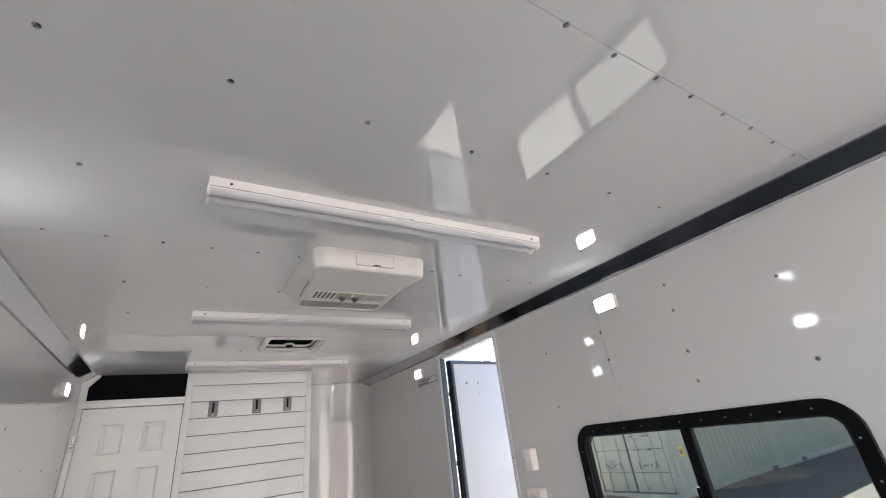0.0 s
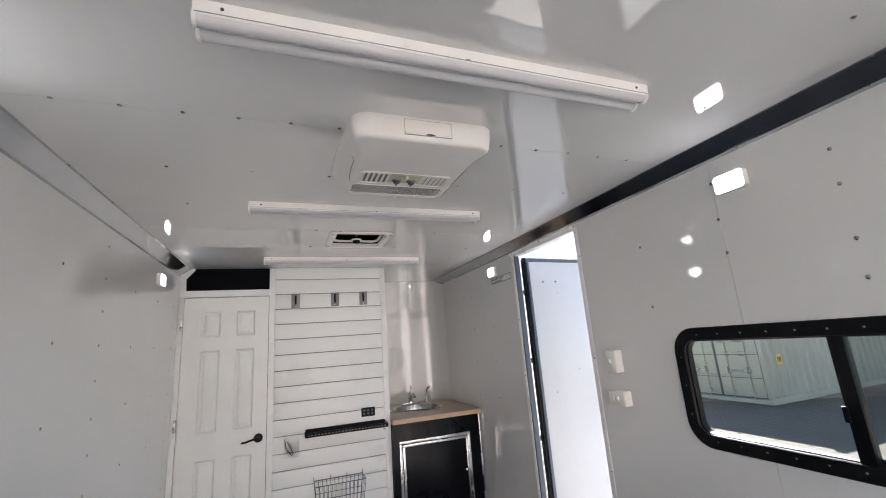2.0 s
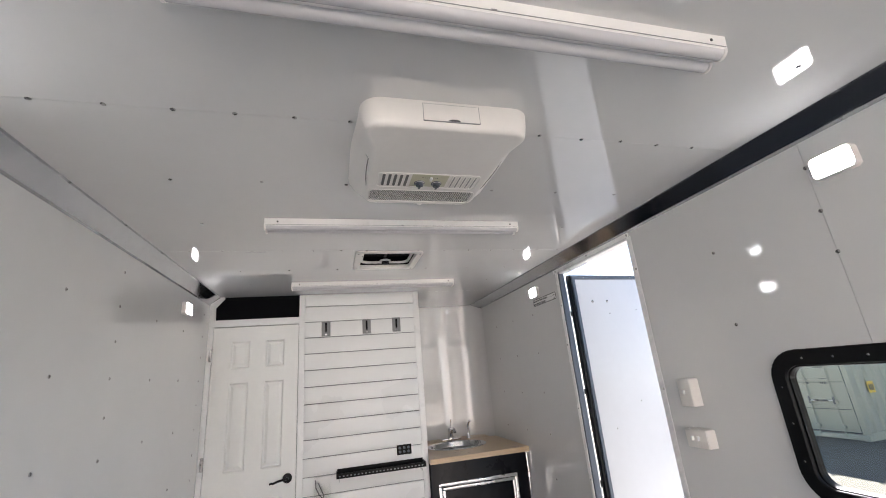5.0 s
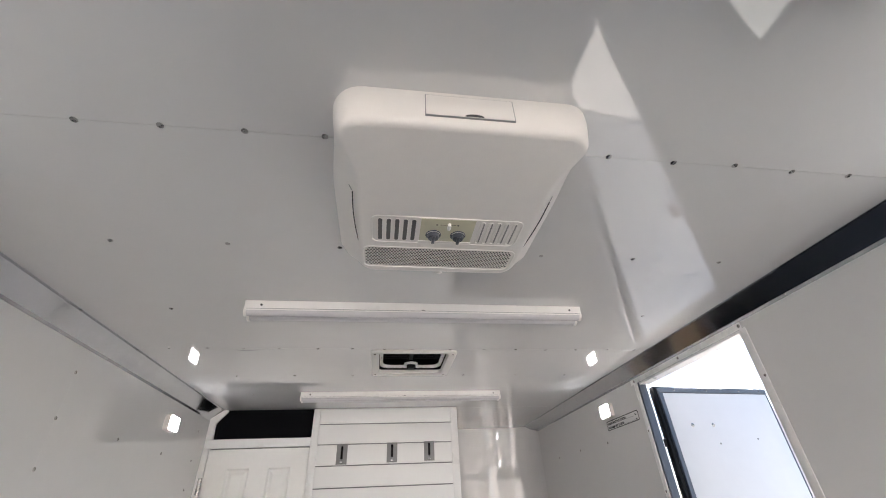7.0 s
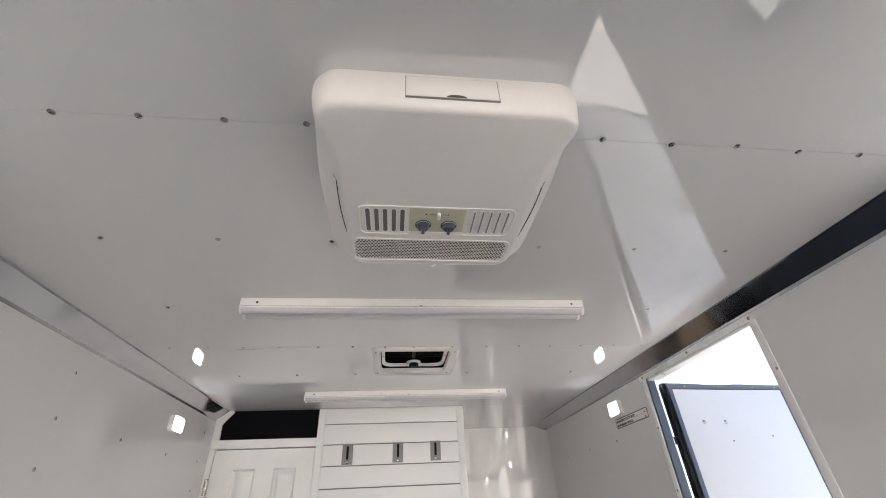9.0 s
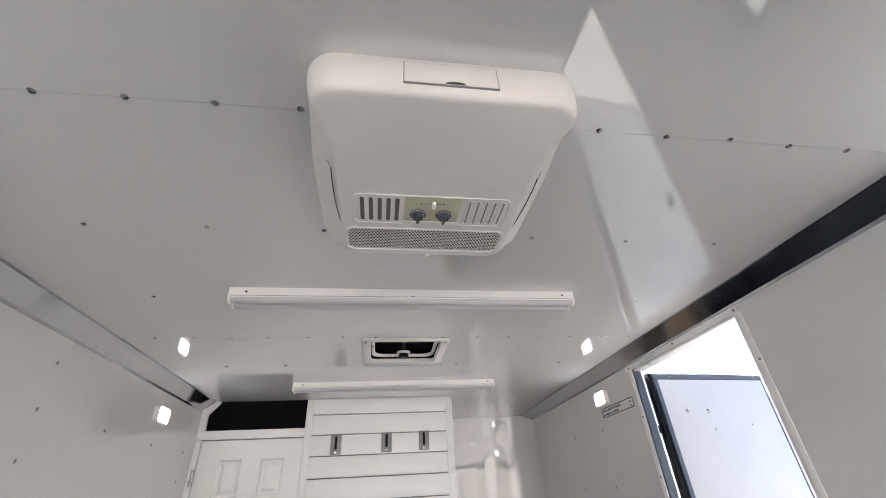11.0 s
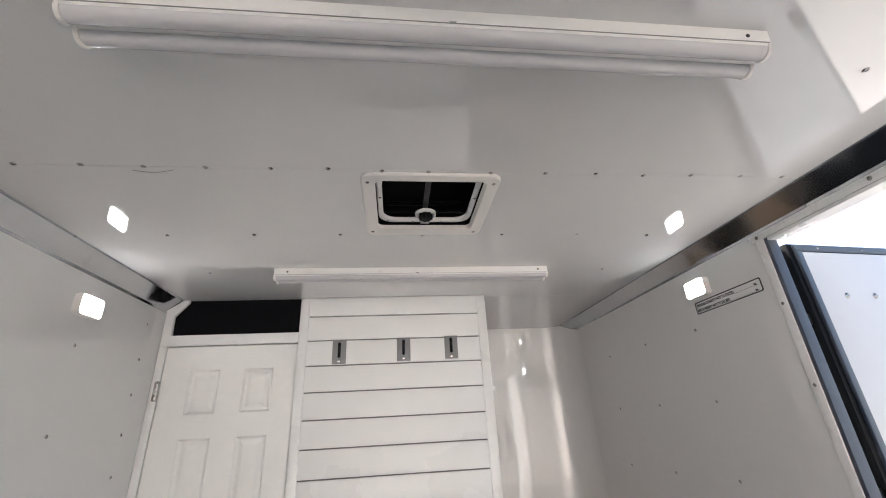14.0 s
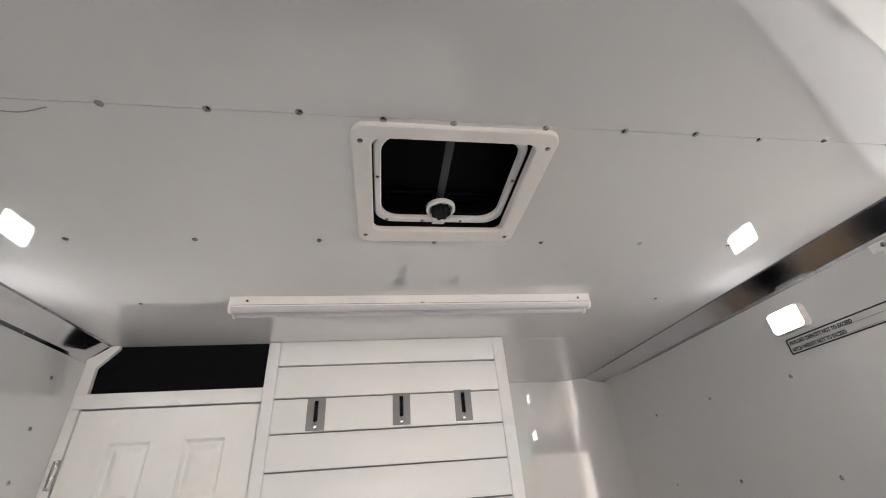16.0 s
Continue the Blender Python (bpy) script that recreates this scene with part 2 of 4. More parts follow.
def steps(lo, hi, stops, size):
    """Even steps from lo to hi that also meet every stop between them."""
    ends = [lo] + [v for v in stops if lo < v < hi] + [hi]
    out = [lo]
    for p, q in zip(ends, ends[1:]):
        k = max(1, round((q - p) / size))
        out += [p + (q - p) * i / k for i in range(1, k + 1)]
    return out


for a, b in zip(SEAMS_CEIL, SEAMS_CEIL[1:]):
    g = 0.0005
    xs, ys = steps(LEFT, RIGHT, (VX0, VX1), 0.038), steps(a + g, b - g, (VY0, VY1), 0.03)
    low = [[bm.verts.new((x, y, TOP - sag(x, y, a, b))) for x in xs] for y in ys]
    for j in range(len(ys) - 1):
        for i in range(len(xs) - 1):
            if not (VX0 - 1e-4 < xs[i] < VX1 - 1e-4 and VY0 - 1e-4 < ys[j] < VY1 - 1e-4):
                bm.faces.new((low[j][i], low[j + 1][i], low[j + 1][i + 1], low[j][i + 1]))
for f in bm.faces:
    f.normal_update()
bm.normal_update()
rise = [v for v in bmesh.ops.extrude_face_region(bm, geom=bm.faces[:])["geom"] if isinstance(v, bmesh.types.BMVert)]
bmesh.ops.translate(bm, vec=(0, 0, 0.004), verts=rise)
ceiling = tagged(part("ceiling", bm, M_CEIL), "glossy white ceiling panels with screwed joints", "ceiling", kind="structure")
bm = bmesh.new()
for x0, x1, y0, y1 in ((LEFT - THICK, VX0, REAR, NOSE + 0.05), (VX1, RIGHT + THICK, REAR, NOSE + 0.05), (VX0, VX1, REAR, VY0), (VX0, VX1, VY1, NOSE + 0.05)):
    box(bm, x0, x1, y0, y1, TOP + 0.005, TOP + 0.06)
tagged(part("roof", bm, M_SEAM), "trailer roof above the ceiling panels", "roof", kind="structure")
bm = bmesh.new()
for y, step, first in ((0.33, 0.1545, -0.49), (1.16, 0.303, -0.275), (0.741, 0.303, -0.275), (1.57, 0.1545, -0.42), (1.98, 0.3, -0.25), (2.41, 0.3, -0.26), (2.82, 0.1545, -0.43), (3.235, 0.3, -0.268), (3.625, 0.3, -0.27), (-0.08, 0.303, -0.275), (-0.5, 0.303, -0.275)):
    x = first
    while x < 1.74:
        if not (0.36 < x < 0.91 and 1.4 < y < 2.0) and not (0.4 < x < 0.86 and 2.8 < y < 3.23):
            jx, jy = random.uniform(-0.006, 0.006), random.uniform(-0.004, 0.004)
            lo, hi = [(p, q) for p, q in zip(SEAMS_CEIL, SEAMS_CEIL[1:]) if p <= y < q][0]
            lathe(bm, SCREW_PROF, Matrix.Translation((x + jx, y + jy, TOP - sag(x, y, lo, hi))) @ TO_DOWN, 10)
        x += step
for xx in (0.49, 0.62, 0.80):
    lathe(bm, SCREW_PROF, Matrix.Translation((xx, 2.8235, TOP)) @ TO_DOWN, 10)
part("screw_heads", bm, M_STEEL, ceiling, "steel pan-head screws in rows")["kind"] = "stuff"

for pts in ([(-0.16 + 0.013 * i, 2.838 + 0.010 * math.sin(i * 0.45), TOP - 0.0002) for i in range(9)],):
    part("scuff_mark", pipe(bmesh.new(), pts, 0.0014, 6), M_GREY, ceiling)

# left wall: panels butted with fine joints
wall_left = tagged(part("wall_left", solid(LEFT - THICK, LEFT - 0.004, REAR, NOSE + 0.05, 0, TOP), M_SEAM), "glossy white trailer side wall of screwed panels", "wall", kind="structure")
for a, b in ((REAR, 0.2), (0.2, 1.445), (1.445, 2.645), (2.645, 3.93), (3.93, NOSE)):
    part("panel", solid(LEFT - 0.004, LEFT, a + 0.0001, b - 0.0001, 0, TOP), M_WALL, wall_left)
for y in (3.885, 3.48, 3.06, 2.645, 2.245, 1.845, 1.445, 1.03, 0.62, 0.2):
    dense = y in (2.645, 1.445, 0.2, 3.885)
    z = 0.19 if dense else 0.093
    while z < 2.1:
        screw(wall_left, LEFT, y + random.uniform(-0.005, 0.005), z + random.uniform(-0.005, 0.005), TO_RIGHT)
        z += 0.157 if dense else 0.303

# right wall with window and side-door openings
WY0, WY1, WZ0, WZ1 = 0.545, 1.742, 0.992, 1.486
DY0, DY1, DZ = 2.315, 3.078, 2.138
OW = 0.04
wall_right = tagged(part("wall_right", bmesh.new(), M_SEAM), "glossy white trailer side wall with window and door openings", "wall", kind="structure")
pieces = ((REAR, 0.165, 0, TOP), (0.165, WY0 + OW, 0, TOP), (WY0 + OW, 1.41, 0, WZ0 + OW), (WY0 + OW, 1.41, WZ1 - OW, TOP), (1.41, WY1 - OW, 0, WZ0 + OW), (1.41, WY1 - OW, WZ1 - OW, TOP),
          (WY1 - OW, DY0, 0, TOP), (DY0, DY1, DZ, TOP), (DY1, NOSE, 0, TOP))
for a, b, z0, z1 in pieces:
    ja = 0.0007 if a in (0.165, 1.41, -1.08) else 0
    jb = 0.0007 if b in (0.165, 1.41, -1.08) else 0
    part("panel", solid(RIGHT, RIGHT + THICK, a + ja, b - jb, z0, z1), M_WALL, wall_right)
for y, step, z0 in ((1.415, 0.15, 1.77), (1.0, 0.305, 1.604), (0.585, 0.305, 1.604), (0.165, 0.157, 0.2), (1.83, 0.305, 1.6), (3.55, 0.3, 0.11), (3.95, 0.3, 0.11), (4.35, 0.3, 1.01), (1.0, 0.305, 0.2), (-0.3, 0.3, 0.2)):
    z = z0
    while z < 2.1:
        if not (WY0 - 0.02 < y < WY1 + 0.02 and WZ0 - 0.02 < z < WZ1 + 0.02) and not (y == 2.22 and 1.05 < z < 1.45) and not (y > 3.9 and z < 1.0):
            screw(wall_right, RIGHT, y + random.uniform(-0.006, 0.006), z + random.uniform(-0.006, 0.006), TO_LEFT)
        z += step

# nose wall with a rounded corner into the side wall
bm = bmesh.new()
R = 0.22
prof = [(LEFT, NOSE), (RIGHT - R, NOSE)] + [(RIGHT - R + R * math.sin(radians(a)), NOSE - R + R * math.cos(radians(a))) for a in range(9, 91, 9)]
inner = [[(x, y, z) for x, y in prof] for z in (0, TOP)]
outer = [(LEFT, NOSE + 0.05), (RIGHT + 0.05, NOSE + 0.05), (RIGHT + 0.05, NOSE - R)]
pts = prof[:] + [(RIGHT - 0.001 + 0.002, NOSE - R)] + outer[1:2] + outer[:1]
loft(bm, [[(x, y, z) for x, y in pts] for z in (0, TOP)], cap0=True, cap1=True)
tagged(part("wall_front", bm, M_WALL), "glossy white front wall with a rounded corner", "wall", kind="structure")

# rear wall frame round the open end of the trailer
bm = bmesh.new()
box(bm, LEFT - THICK, LEFT + 0.03, REAR - 0.06, REAR, -0.06, TOP + 0.06)
box(bm, RIGHT - 0.03, RIGHT + THICK, REAR - 0.06, REAR, -0.06, TOP + 0.06)
box(bm, LEFT + 0.03, RIGHT - 0.03, REAR - 0.06, REAR, 2.15, TOP + 0.06)
tagged(part("wall_rear", bm, M_WALL), "white rear frame round the open trailer end", "wall", kind="structure")

# aluminium cove trim along both top corners
def cove(side):
    wx = LEFT if side < 0 else RIGHT
    s = -side
    end = PART_Y - 0.012 if side < 0 else NOSE - 0.045
    z1 = TOP - 0.056
    reach = 0.074
    prof = [(0.0, z1 - 0.012), (0.0016, z1 - 0.012), (0.0026, z1), (reach - 0.010, TOP - 0.0035), (reach, TOP - 0.0025), (reach, TOP)]
    back = [(reach - 0.010, TOP), (0.0, z1 + 0.004)]
    bm = bmesh.new()
    loft(bm, [[(wx + s * u, y, z) for u, z in prof + back] for y in (REAR, end)], cap0=True, cap1=True)
    ob = tagged(part("trim", bm, M_COVE), "polished aluminium cove trim between wall and ceiling", "trim", kind="structure")
    y = -0.4
    while y < end:
        screw(ob, wx + s * (reach - 0.005), y, TOP - 0.0035, TO_DOWN, 0.8)
        screw(ob, wx + s * 0.0015, y + 0.05, z1 - 0.005, TO_RIGHT if side < 0 else TO_LEFT, 0.8)
        y += 0.405
    return ob


cove(-1)
cove(1)

# ---- washroom partition: door, black sheet above it, slat wall ----
DX0, DX1, DTOP = -0.587, 0.027, 1.991
SX0, SX1 = 0.031, 1.022
part_wall = bmesh.new()
box(part_wall, SX0 + 0.001, SX1 - 0.001, PART_Y + 0.022, PART_Y + 0.07, 0, TOP - 0.001)
box(part_wall, SX1 - 0.05, SX1 - 0.001, PART_Y + 0.07, NOSE - 0.001, 0, TOP - 0.001)
tagged(part("wall_partition", part_wall, M_WALL), "white washroom partition wall", "wall", kind="structure")
tagged(part("black_over_door", solid(LEFT + 0.001, SX0, PART_Y + 0.012, PART_Y + 0.03, DTOP + 0.03, TOP - 0.001), M_BLACK), "matt black sheet filling the space above the washroom door", "panel", kind="structure")

door_trim = tagged(empty("door_trim"), "white painted trim round the washroom door", "trim", kind="structure")
part("header", solid(LEFT + 0.001, SX0 + 0.0, PART_Y - 0.006, PART_Y + 0.03, DTOP + 0.006, 2.05, 0.002), M_TRIM, door_trim)
part("jamb", solid(LEFT + 0.001, DX0 - 0.004, PART_Y - 0.006, PART_Y + 0.03, 0.0, DTOP + 0.0055, 0.002), M_TRIM, door_trim)
bm = bmesh.new()
poly = [(LEFT + 0.001, 2.0505), (-0.584, 2.0505), (-0.588, 2.147), (-0.529, 2.218), (-0.529, TOP - 0.002), (-0.555, TOP - 0.002), (LEFT + 0.001, 2.178)]
loft(bm, [[(x, y, z) for x, z in poly] for y in (PART_Y - 0.006, PART_Y + 0.011)], cap0=True, cap1=True)
part("corner_trim", bm, M_TRIM, door_trim)


def panel_door(x0, x1, z0, z1, y):
    """Six-panel door leaf, front face at y, looking towards -y."""
    ob = tagged(empty("panel_door", pose(x0, y, z0)), "closed white six-panel washroom door with a black lever", "door")
    w, h = x1 - x0, z1 - z0
    cols = ((0.125, 0.262), (0.374, 0.512))
    rows = ((0.20, 0.765), (0.955, 1.560), (1.665, 1.866))
    bm = bmesh.new()
    xs = [0, *cols[0], *cols[1], w]
    zs = [0, rows[0][0], rows[0][1], rows[1][0], rows[1][1], rows[2][0], rows[2][1], h]
    for i in range(5):
        for j in range(7):
            if i in (1, 3) and j in (1, 3, 5):
                a, b, c, d = xs[i], xs[i + 1], zs[j], zs[j + 1]
                lo = []
                for s, dep in ((0, 0), (0.002, 0.004), (0.010, 0.014), (0.017, 0.015), (0.036, 0.003), (0.038, 0.002)):
                    lo.append([(a + s, dep, c + s), (b - s, dep, c + s), (b - s, dep, d - s), (a + s, dep, d - s)])
                loft(bm, lo, cap1=True)
            else:
                bm.faces.new([bm.verts.new(p) for p in ((xs[i], 0, zs[j]), (xs[i + 1], 0, zs[j]), (xs[i + 1], 0, zs[j + 1]), (xs[i], 0, zs[j + 1]))])
    bmesh.ops.remove_doubles(bm, verts=bm.verts, dist=0.0003)
    part("leaf", bm, M_DOORW, ob)
    part("leaf_core", solid(0, w, 0.018, 0.034, 0, h), M_DOORW, ob)
    hd = part("lever_handle", lathe(bmesh.new(), ((0.033, 0), (0.033, 0.006), (0.028, 0.011), (0.012, 0.013), (0.011, 0.04)), Matrix.Translation((0.558, 0, 0.872)) @ TO_REAR, 24), M_RUBBER, ob, "black metal lever handle")
    part("lever", pipe(bmesh.new(), [(0.558 - u, -0.040 - 0.004 * math.sin(u * 30), 0.872 - 0.025 * (u / 0.11) ** 2 + (0.008 if u > 0.1 else 0)) for u in [i * 0.0115 for i in range(11)]], 0.0075), M_RUBBER, hd)
    for z in (0.25, 1.03, 1.775):
        hinge = part("hinge", rod(bmesh.new(), (-0.008, -0.010, z - 0.045), (-0.008, -0.010, z + 0.045), 0.0075, 10), M_STEEL, ob, "brushed steel hinge")
        part("hinge_plate", solid(-0.024, -0.008, -0.0085, -0.0062, z - 0.044, z + 0.044), M_STEEL, hinge)
    return ob


panel_door(DX0, DX1, 0.012, DTOP, PART_Y - 0.001)
# Black sheet behind the leaf, added in place of the unlit washroom.
tagged(part("washroom_shade_sheet", solid(LEFT + 0.001, SX0, PART_Y + 0.06, PART_Y + 0.07, 0, DTOP + 0.02), M_BLACK), "added black sheet standing for the dark washroom behind the door", "panel", kind="structure")

slat_wall = tagged(empty("slat_wall", pose(0, PART_Y, 0)), "white slat wall panel with narrow horizontal grooves", "slat wall")
part("backing", solid(SX0 + 0.002, SX1 - 0.002, 0.012, 0.021, 0.001, TOP - 0.002), M_GROOVE, slat_wall)
part("edge_trim", solid(SX0, 0.077, -0.0052, 0.0115, 0.001, TOP - 0.002, 0.003), M_TRIM, slat_wall)
part("edge_trim", solid(0.974, SX1, -0.006, 0.0115, 0.001, TOP - 0.002, 0.003), M_TRIM, slat_wall)
grooves = [2.129 - 0.1262 * i for i in range(17)]
edges = [TOP - 0.002] + grooves + [0.001]
for hi, lo in zip(edges, edges[1:]):
    h0, h1 = (lo + 0.003 if lo > 0.01 else lo), (hi - 0.003 if hi < 2.2 else hi)
    part("slat", solid(0.0773, 0.9737, -0.0045, 0.0118, h0, h1, 0.0018), M_SLAT, slat_wall)


def slat_hook(x, z):
    ob = tagged(empty("slat_hook", pose(x, PART_Y, z)), "grey plastic hook plate on the slat wall", "hook", group="hooks on the slat wall")
    part("plate", solid(-0.035, 0.035, -0.005, -0.0002, -0.060, 0.060, 0.0012), M_GREY, ob)
    bm = solid(-0.0075, 0.0075, -0.0085, -0.0052, -0.028, 0.048, 0.003)
    pipe(bm, [(0, -0.008, 0.03), (0, -0.022, 0.0), (0, -0.028, -0.018), (0, -0.020, -0.027), (0, -0.009, -0.026)], 0.0045, 8)
    part("hook", bm, M_RUBBER, ob, "black hook")
    part("knob", lathe(bmesh.new(), ((0.008, 0), (0.008, 0.003), (0.005, 0.006), (0.002, 0.0065)), Matrix.Translation((0, -0.0052, -0.046)) @ TO_REAR, 14), M_CHROME, ob, "round steel stud")
    return ob


slat_hook(0.240, 1.942)
slat_hook(0.568, 1.946)
slat_hook(0.818, 1.949)

# outlet panel
ob = tagged(empty("outlet_panel", pose(0.832, PART_Y, 0.972)), "small black socket panel on the slat wall", "socket")
part("plate", solid(-0.058, 0.058, -0.008, -0.0003, -0.036, 0.036, 0.003), M_RUBBER, ob)
for i in range(3):
    for j in range(2):
        part("socket", lathe(bmesh.new(), ((0.010, 0), (0.010, 0.003), (0.008, 0.0035), (0.006, 0.001)), Matrix.Translation((-0.034 + 0.034 * i, -0.008, -0.014 + 0.028 * j)) @ TO_REAR, 14), M_KNOB, ob)

# black perforated shelf
ob = tagged(empty("slat_shelf", pose(0.315, PART_Y, 0.868)), "black plastic tool shelf hung on the slat wall", "shelf")
W = 0.665
bm = solid(0, W, -0.115, -0.108, -0.018, 0.016, 0.002)
box(bm, 0, W, -0.1078, -0.002, -0.018, -0.012, 0.001)
box(bm, 0, 0.006, -0.1078, -0.002, -0.0118, 0.016, 0.001)
box(bm, W - 0.006, W, -0.1078, -0.002, -0.0118, 0.016, 0.001)
box(bm, 0.0062, W - 0.0062, -0.008, -0.002, -0.0118, 0.03, 0.001)
part("tray", bm, M_RUBBER, ob)
for i in range(24):
    part("hole", solid(0.02 + i * 0.0265, 0.031 + i * 0.0265, -0.1162, -0.1151, -0.006, 0.001), M_GREY, ob)
for x in (0.02, W - 0.03):
    part("bracket", solid(x, x + 0.004, -0.09, -0.0005, -0.045, -0.0182), M_ALU, ob)

# clear hook plate
ob = tagged(empty("acrylic_hook", pose(0.216, PART_Y, 0.795)), "clear acrylic plate with a bent wire hook", "hook")
part("plate", solid(-0.061, 0.061, -0.005, -0.001, -0.095, 0.095, 0.001), M_ACRYL, ob).visible_shadow = False
part("wire", pipe(bmesh.new(), [(-0.05, -0.008, 0.05), (-0.045, -0.02, 0.0), (-0.02, -0.04, -0.045), (0.005, -0.055, -0.065), (0.012, -0.05, -0.05), (0.0, -0.03, -0.03), (-0.03, -0.012, 0.03)], 0.0032, 8), M_WIRE, ob)

# wire basket
ob = tagged(empty("wire_basket", pose(0.578, PART_Y, 0.445)), "grey wire basket hung on the slat wall", "basket")
bw, bd, bh = 0.192, 0.17, 0.215


def bpt(u, v, k):
    """u, v in -1..1 and 0..1 over the mouth, k 0 top to 1 bottom."""
    f = 1 - 0.10 * k
    return (u * bw * f, -0.006 - v * bd * (1 - 0.25 * k), 0.06 - bh * k)


part("rim", pipe(bmesh.new(), [bpt(-1, 0, 0), bpt(-1, 1, 0), bpt(1, 1, 0), bpt(1, 0, 0), bpt(-1, 0, 0)], 0.0035, 8), M_WIRE, ob)
for k in (0.45, 1.0):
    part("hoop", pipe(bmesh.new(), [bpt(-1, 0, k), bpt(-1, 1, k), bpt(1, 1, k), bpt(1, 0, k), bpt(-1, 0, k)], 0.0025, 6), M_WIRE, ob)
for i in range(13):
    u = -1 + i / 6
    part("wire", pipe(bmesh.new(), [bpt(u, 0, -0.13 if i % 4 == 0 else 0), bpt(u, 0, 1), bpt(u, 1, 1), bpt(u, 1, 0)], 0.0023, 6), M_WIRE, ob)
for v in (0.33, 0.66):
    part("wire", pipe(bmesh.new(), [bpt(-1, v, 0), bpt(-1, v, 1), bpt(1, v, 1), bpt(1, v, 0)], 0.0018, 6), M_WIRE, ob)

# ---- sink cabinet ----
CX0, CX1, CY = 1.026, 1.836, 3.985
cab = tagged(empty("sink_cabinet", pose(CX0, CY, 0)), "black laminate sink cabinet with aluminium-framed door", "cabinet")
cw = CX1 - CX0
part("body", solid(0, cw, 0.004, NOSE - CY - 0.24, 0.0, 0.845, 0.002), M_BLACKG, cab)
part("corner_strip", solid(cw + 0.0005, cw + 0.014, -0.002, 0.03, 0.0, 0.845, 0.002), M_ALU, cab, "aluminium corner strip")
dr = part("door", solid(0.095, cw - 0.14, -0.012, 0.0035, 0.16, 0.66, 0.001), M_BLACKG, cab)


def rim(bm, x0, x1, z0, z1, w, y0, y1):
    box(bm, x0, x1, y0, y1, z1 - w, z1, 0.0015)
    box(bm, x0, x1, y0, y1, z0, z0 + w, 0.0015)
    box(bm, x0, x0 + w, y0, y1, z0 + w + 0.0005, z1 - w - 0.0005, 0.0015)
    box(bm, x1 - w, x1, y0, y1, z0 + w + 0.0005, z1 - w - 0.0005, 0.0015)
    return bm


part("frame", rim(bmesh.new(), 0.055, cw - 0.10, 0.12, 0.70, 0.022, -0.010, 0.0035), M_ALU, cab, "brushed aluminium frame")
part("door_edge", rim(bmesh.new(), 0.083, cw - 0.128, 0.148, 0.672, 0.018, -0.0165, 0.0032), M_ALU, dr, "brushed aluminium edging")
part("knob", lathe(bmesh.new(), ((0.006, 0), (0.006, 0.008), (0.012, 0.012), (0.010, 0.02), (0.003, 0.021)), Matrix.Translation((cw - 0.165, -0.012, 0.40)) @ TO_REAR, 16), M_CHROME, dr, "small chrome knob")

# worktop with a sink cut-out, made as a loft between outer and bowl outline
SXc, SYc, SRX, SRY = 1.38, 4.46, 0.25, 0.22
n = 48
bm = bmesh.new()


def on_rect(a):
    """Point on the worktop's outline in direction a from the bowl."""
    x0, x1, y0, y1 = 1.024, 1.858, 3.955, NOSE - 0.225
    c, s = math.cos(a), math.sin(a)
    ts = [((x1 - SXc) / c if c > 0 else (x0 - SXc) / c) if abs(c) > 1e-6 else 9, ((y1 - SYc) / s if s > 0 else (y0 - SYc) / s) if abs(s) > 1e-6 else 9]
    t = min(ts)
    return SXc + c * t, SYc + s * t


cut = sorted([2 * math.pi * i / n for i in range(n)] + [math.atan2(y - SYc, x - SXc) % (2 * math.pi) for x in (1.024, 1.858) for y in (3.955, NOSE - 0.225)])
hole = [(SXc + SRX * math.cos(a), SYc + SRY * math.sin(a)) for a in cut]
edge = [on_rect(a) for a in cut]
WT = 0.885
loft(bm, [[(x, y, WT - 0.038) for x, y in hole], [(x, y, WT - 0.038) for x, y in edge], [(x, y, WT) for x, y in edge], [(x, y, WT) for x, y in hole]], closed=True)
top = tagged(part("worktop", bm, M_WOOD), "light oak laminate worktop on the sink cabinet", "worktop")
back = tagged(part("worktop_upstand", solid(1.024, 1.80, NOSE - 0.224, NOSE - 0.012, 0.847, 0.8848, 0.001), M_WOOD), "light oak ledge behind the sink", "worktop")
sink = tagged(empty("sink", pose(SXc, SYc, WT)), "round stainless steel sink set in the worktop", "sink")
prof = ((1.10, 0.0005), (1.09, 0.005), (1.02, 0.006), (0.96, 0.0), (0.92, -0.03), (0.85, -0.11), (0.7, -0.14), (0.12, -0.145), (0.10, -0.15))
bm = bmesh.new()
loft(bm, [[(SRX * r * math.cos(2 * math.pi * i / n), SRY * r * math.sin(2 * math.pi * i / n), z) for i in range(n)] for r, z in prof], cap1=True)
part("bowl", bm, M_SINK, sink)
part("drain", lathe(bmesh.new(), ((0.03, -0.1495), (0.03, -0.146), (0.02, -0.1455), (0.018, -0.148)), Matrix(), 16), M_CHROME, sink)

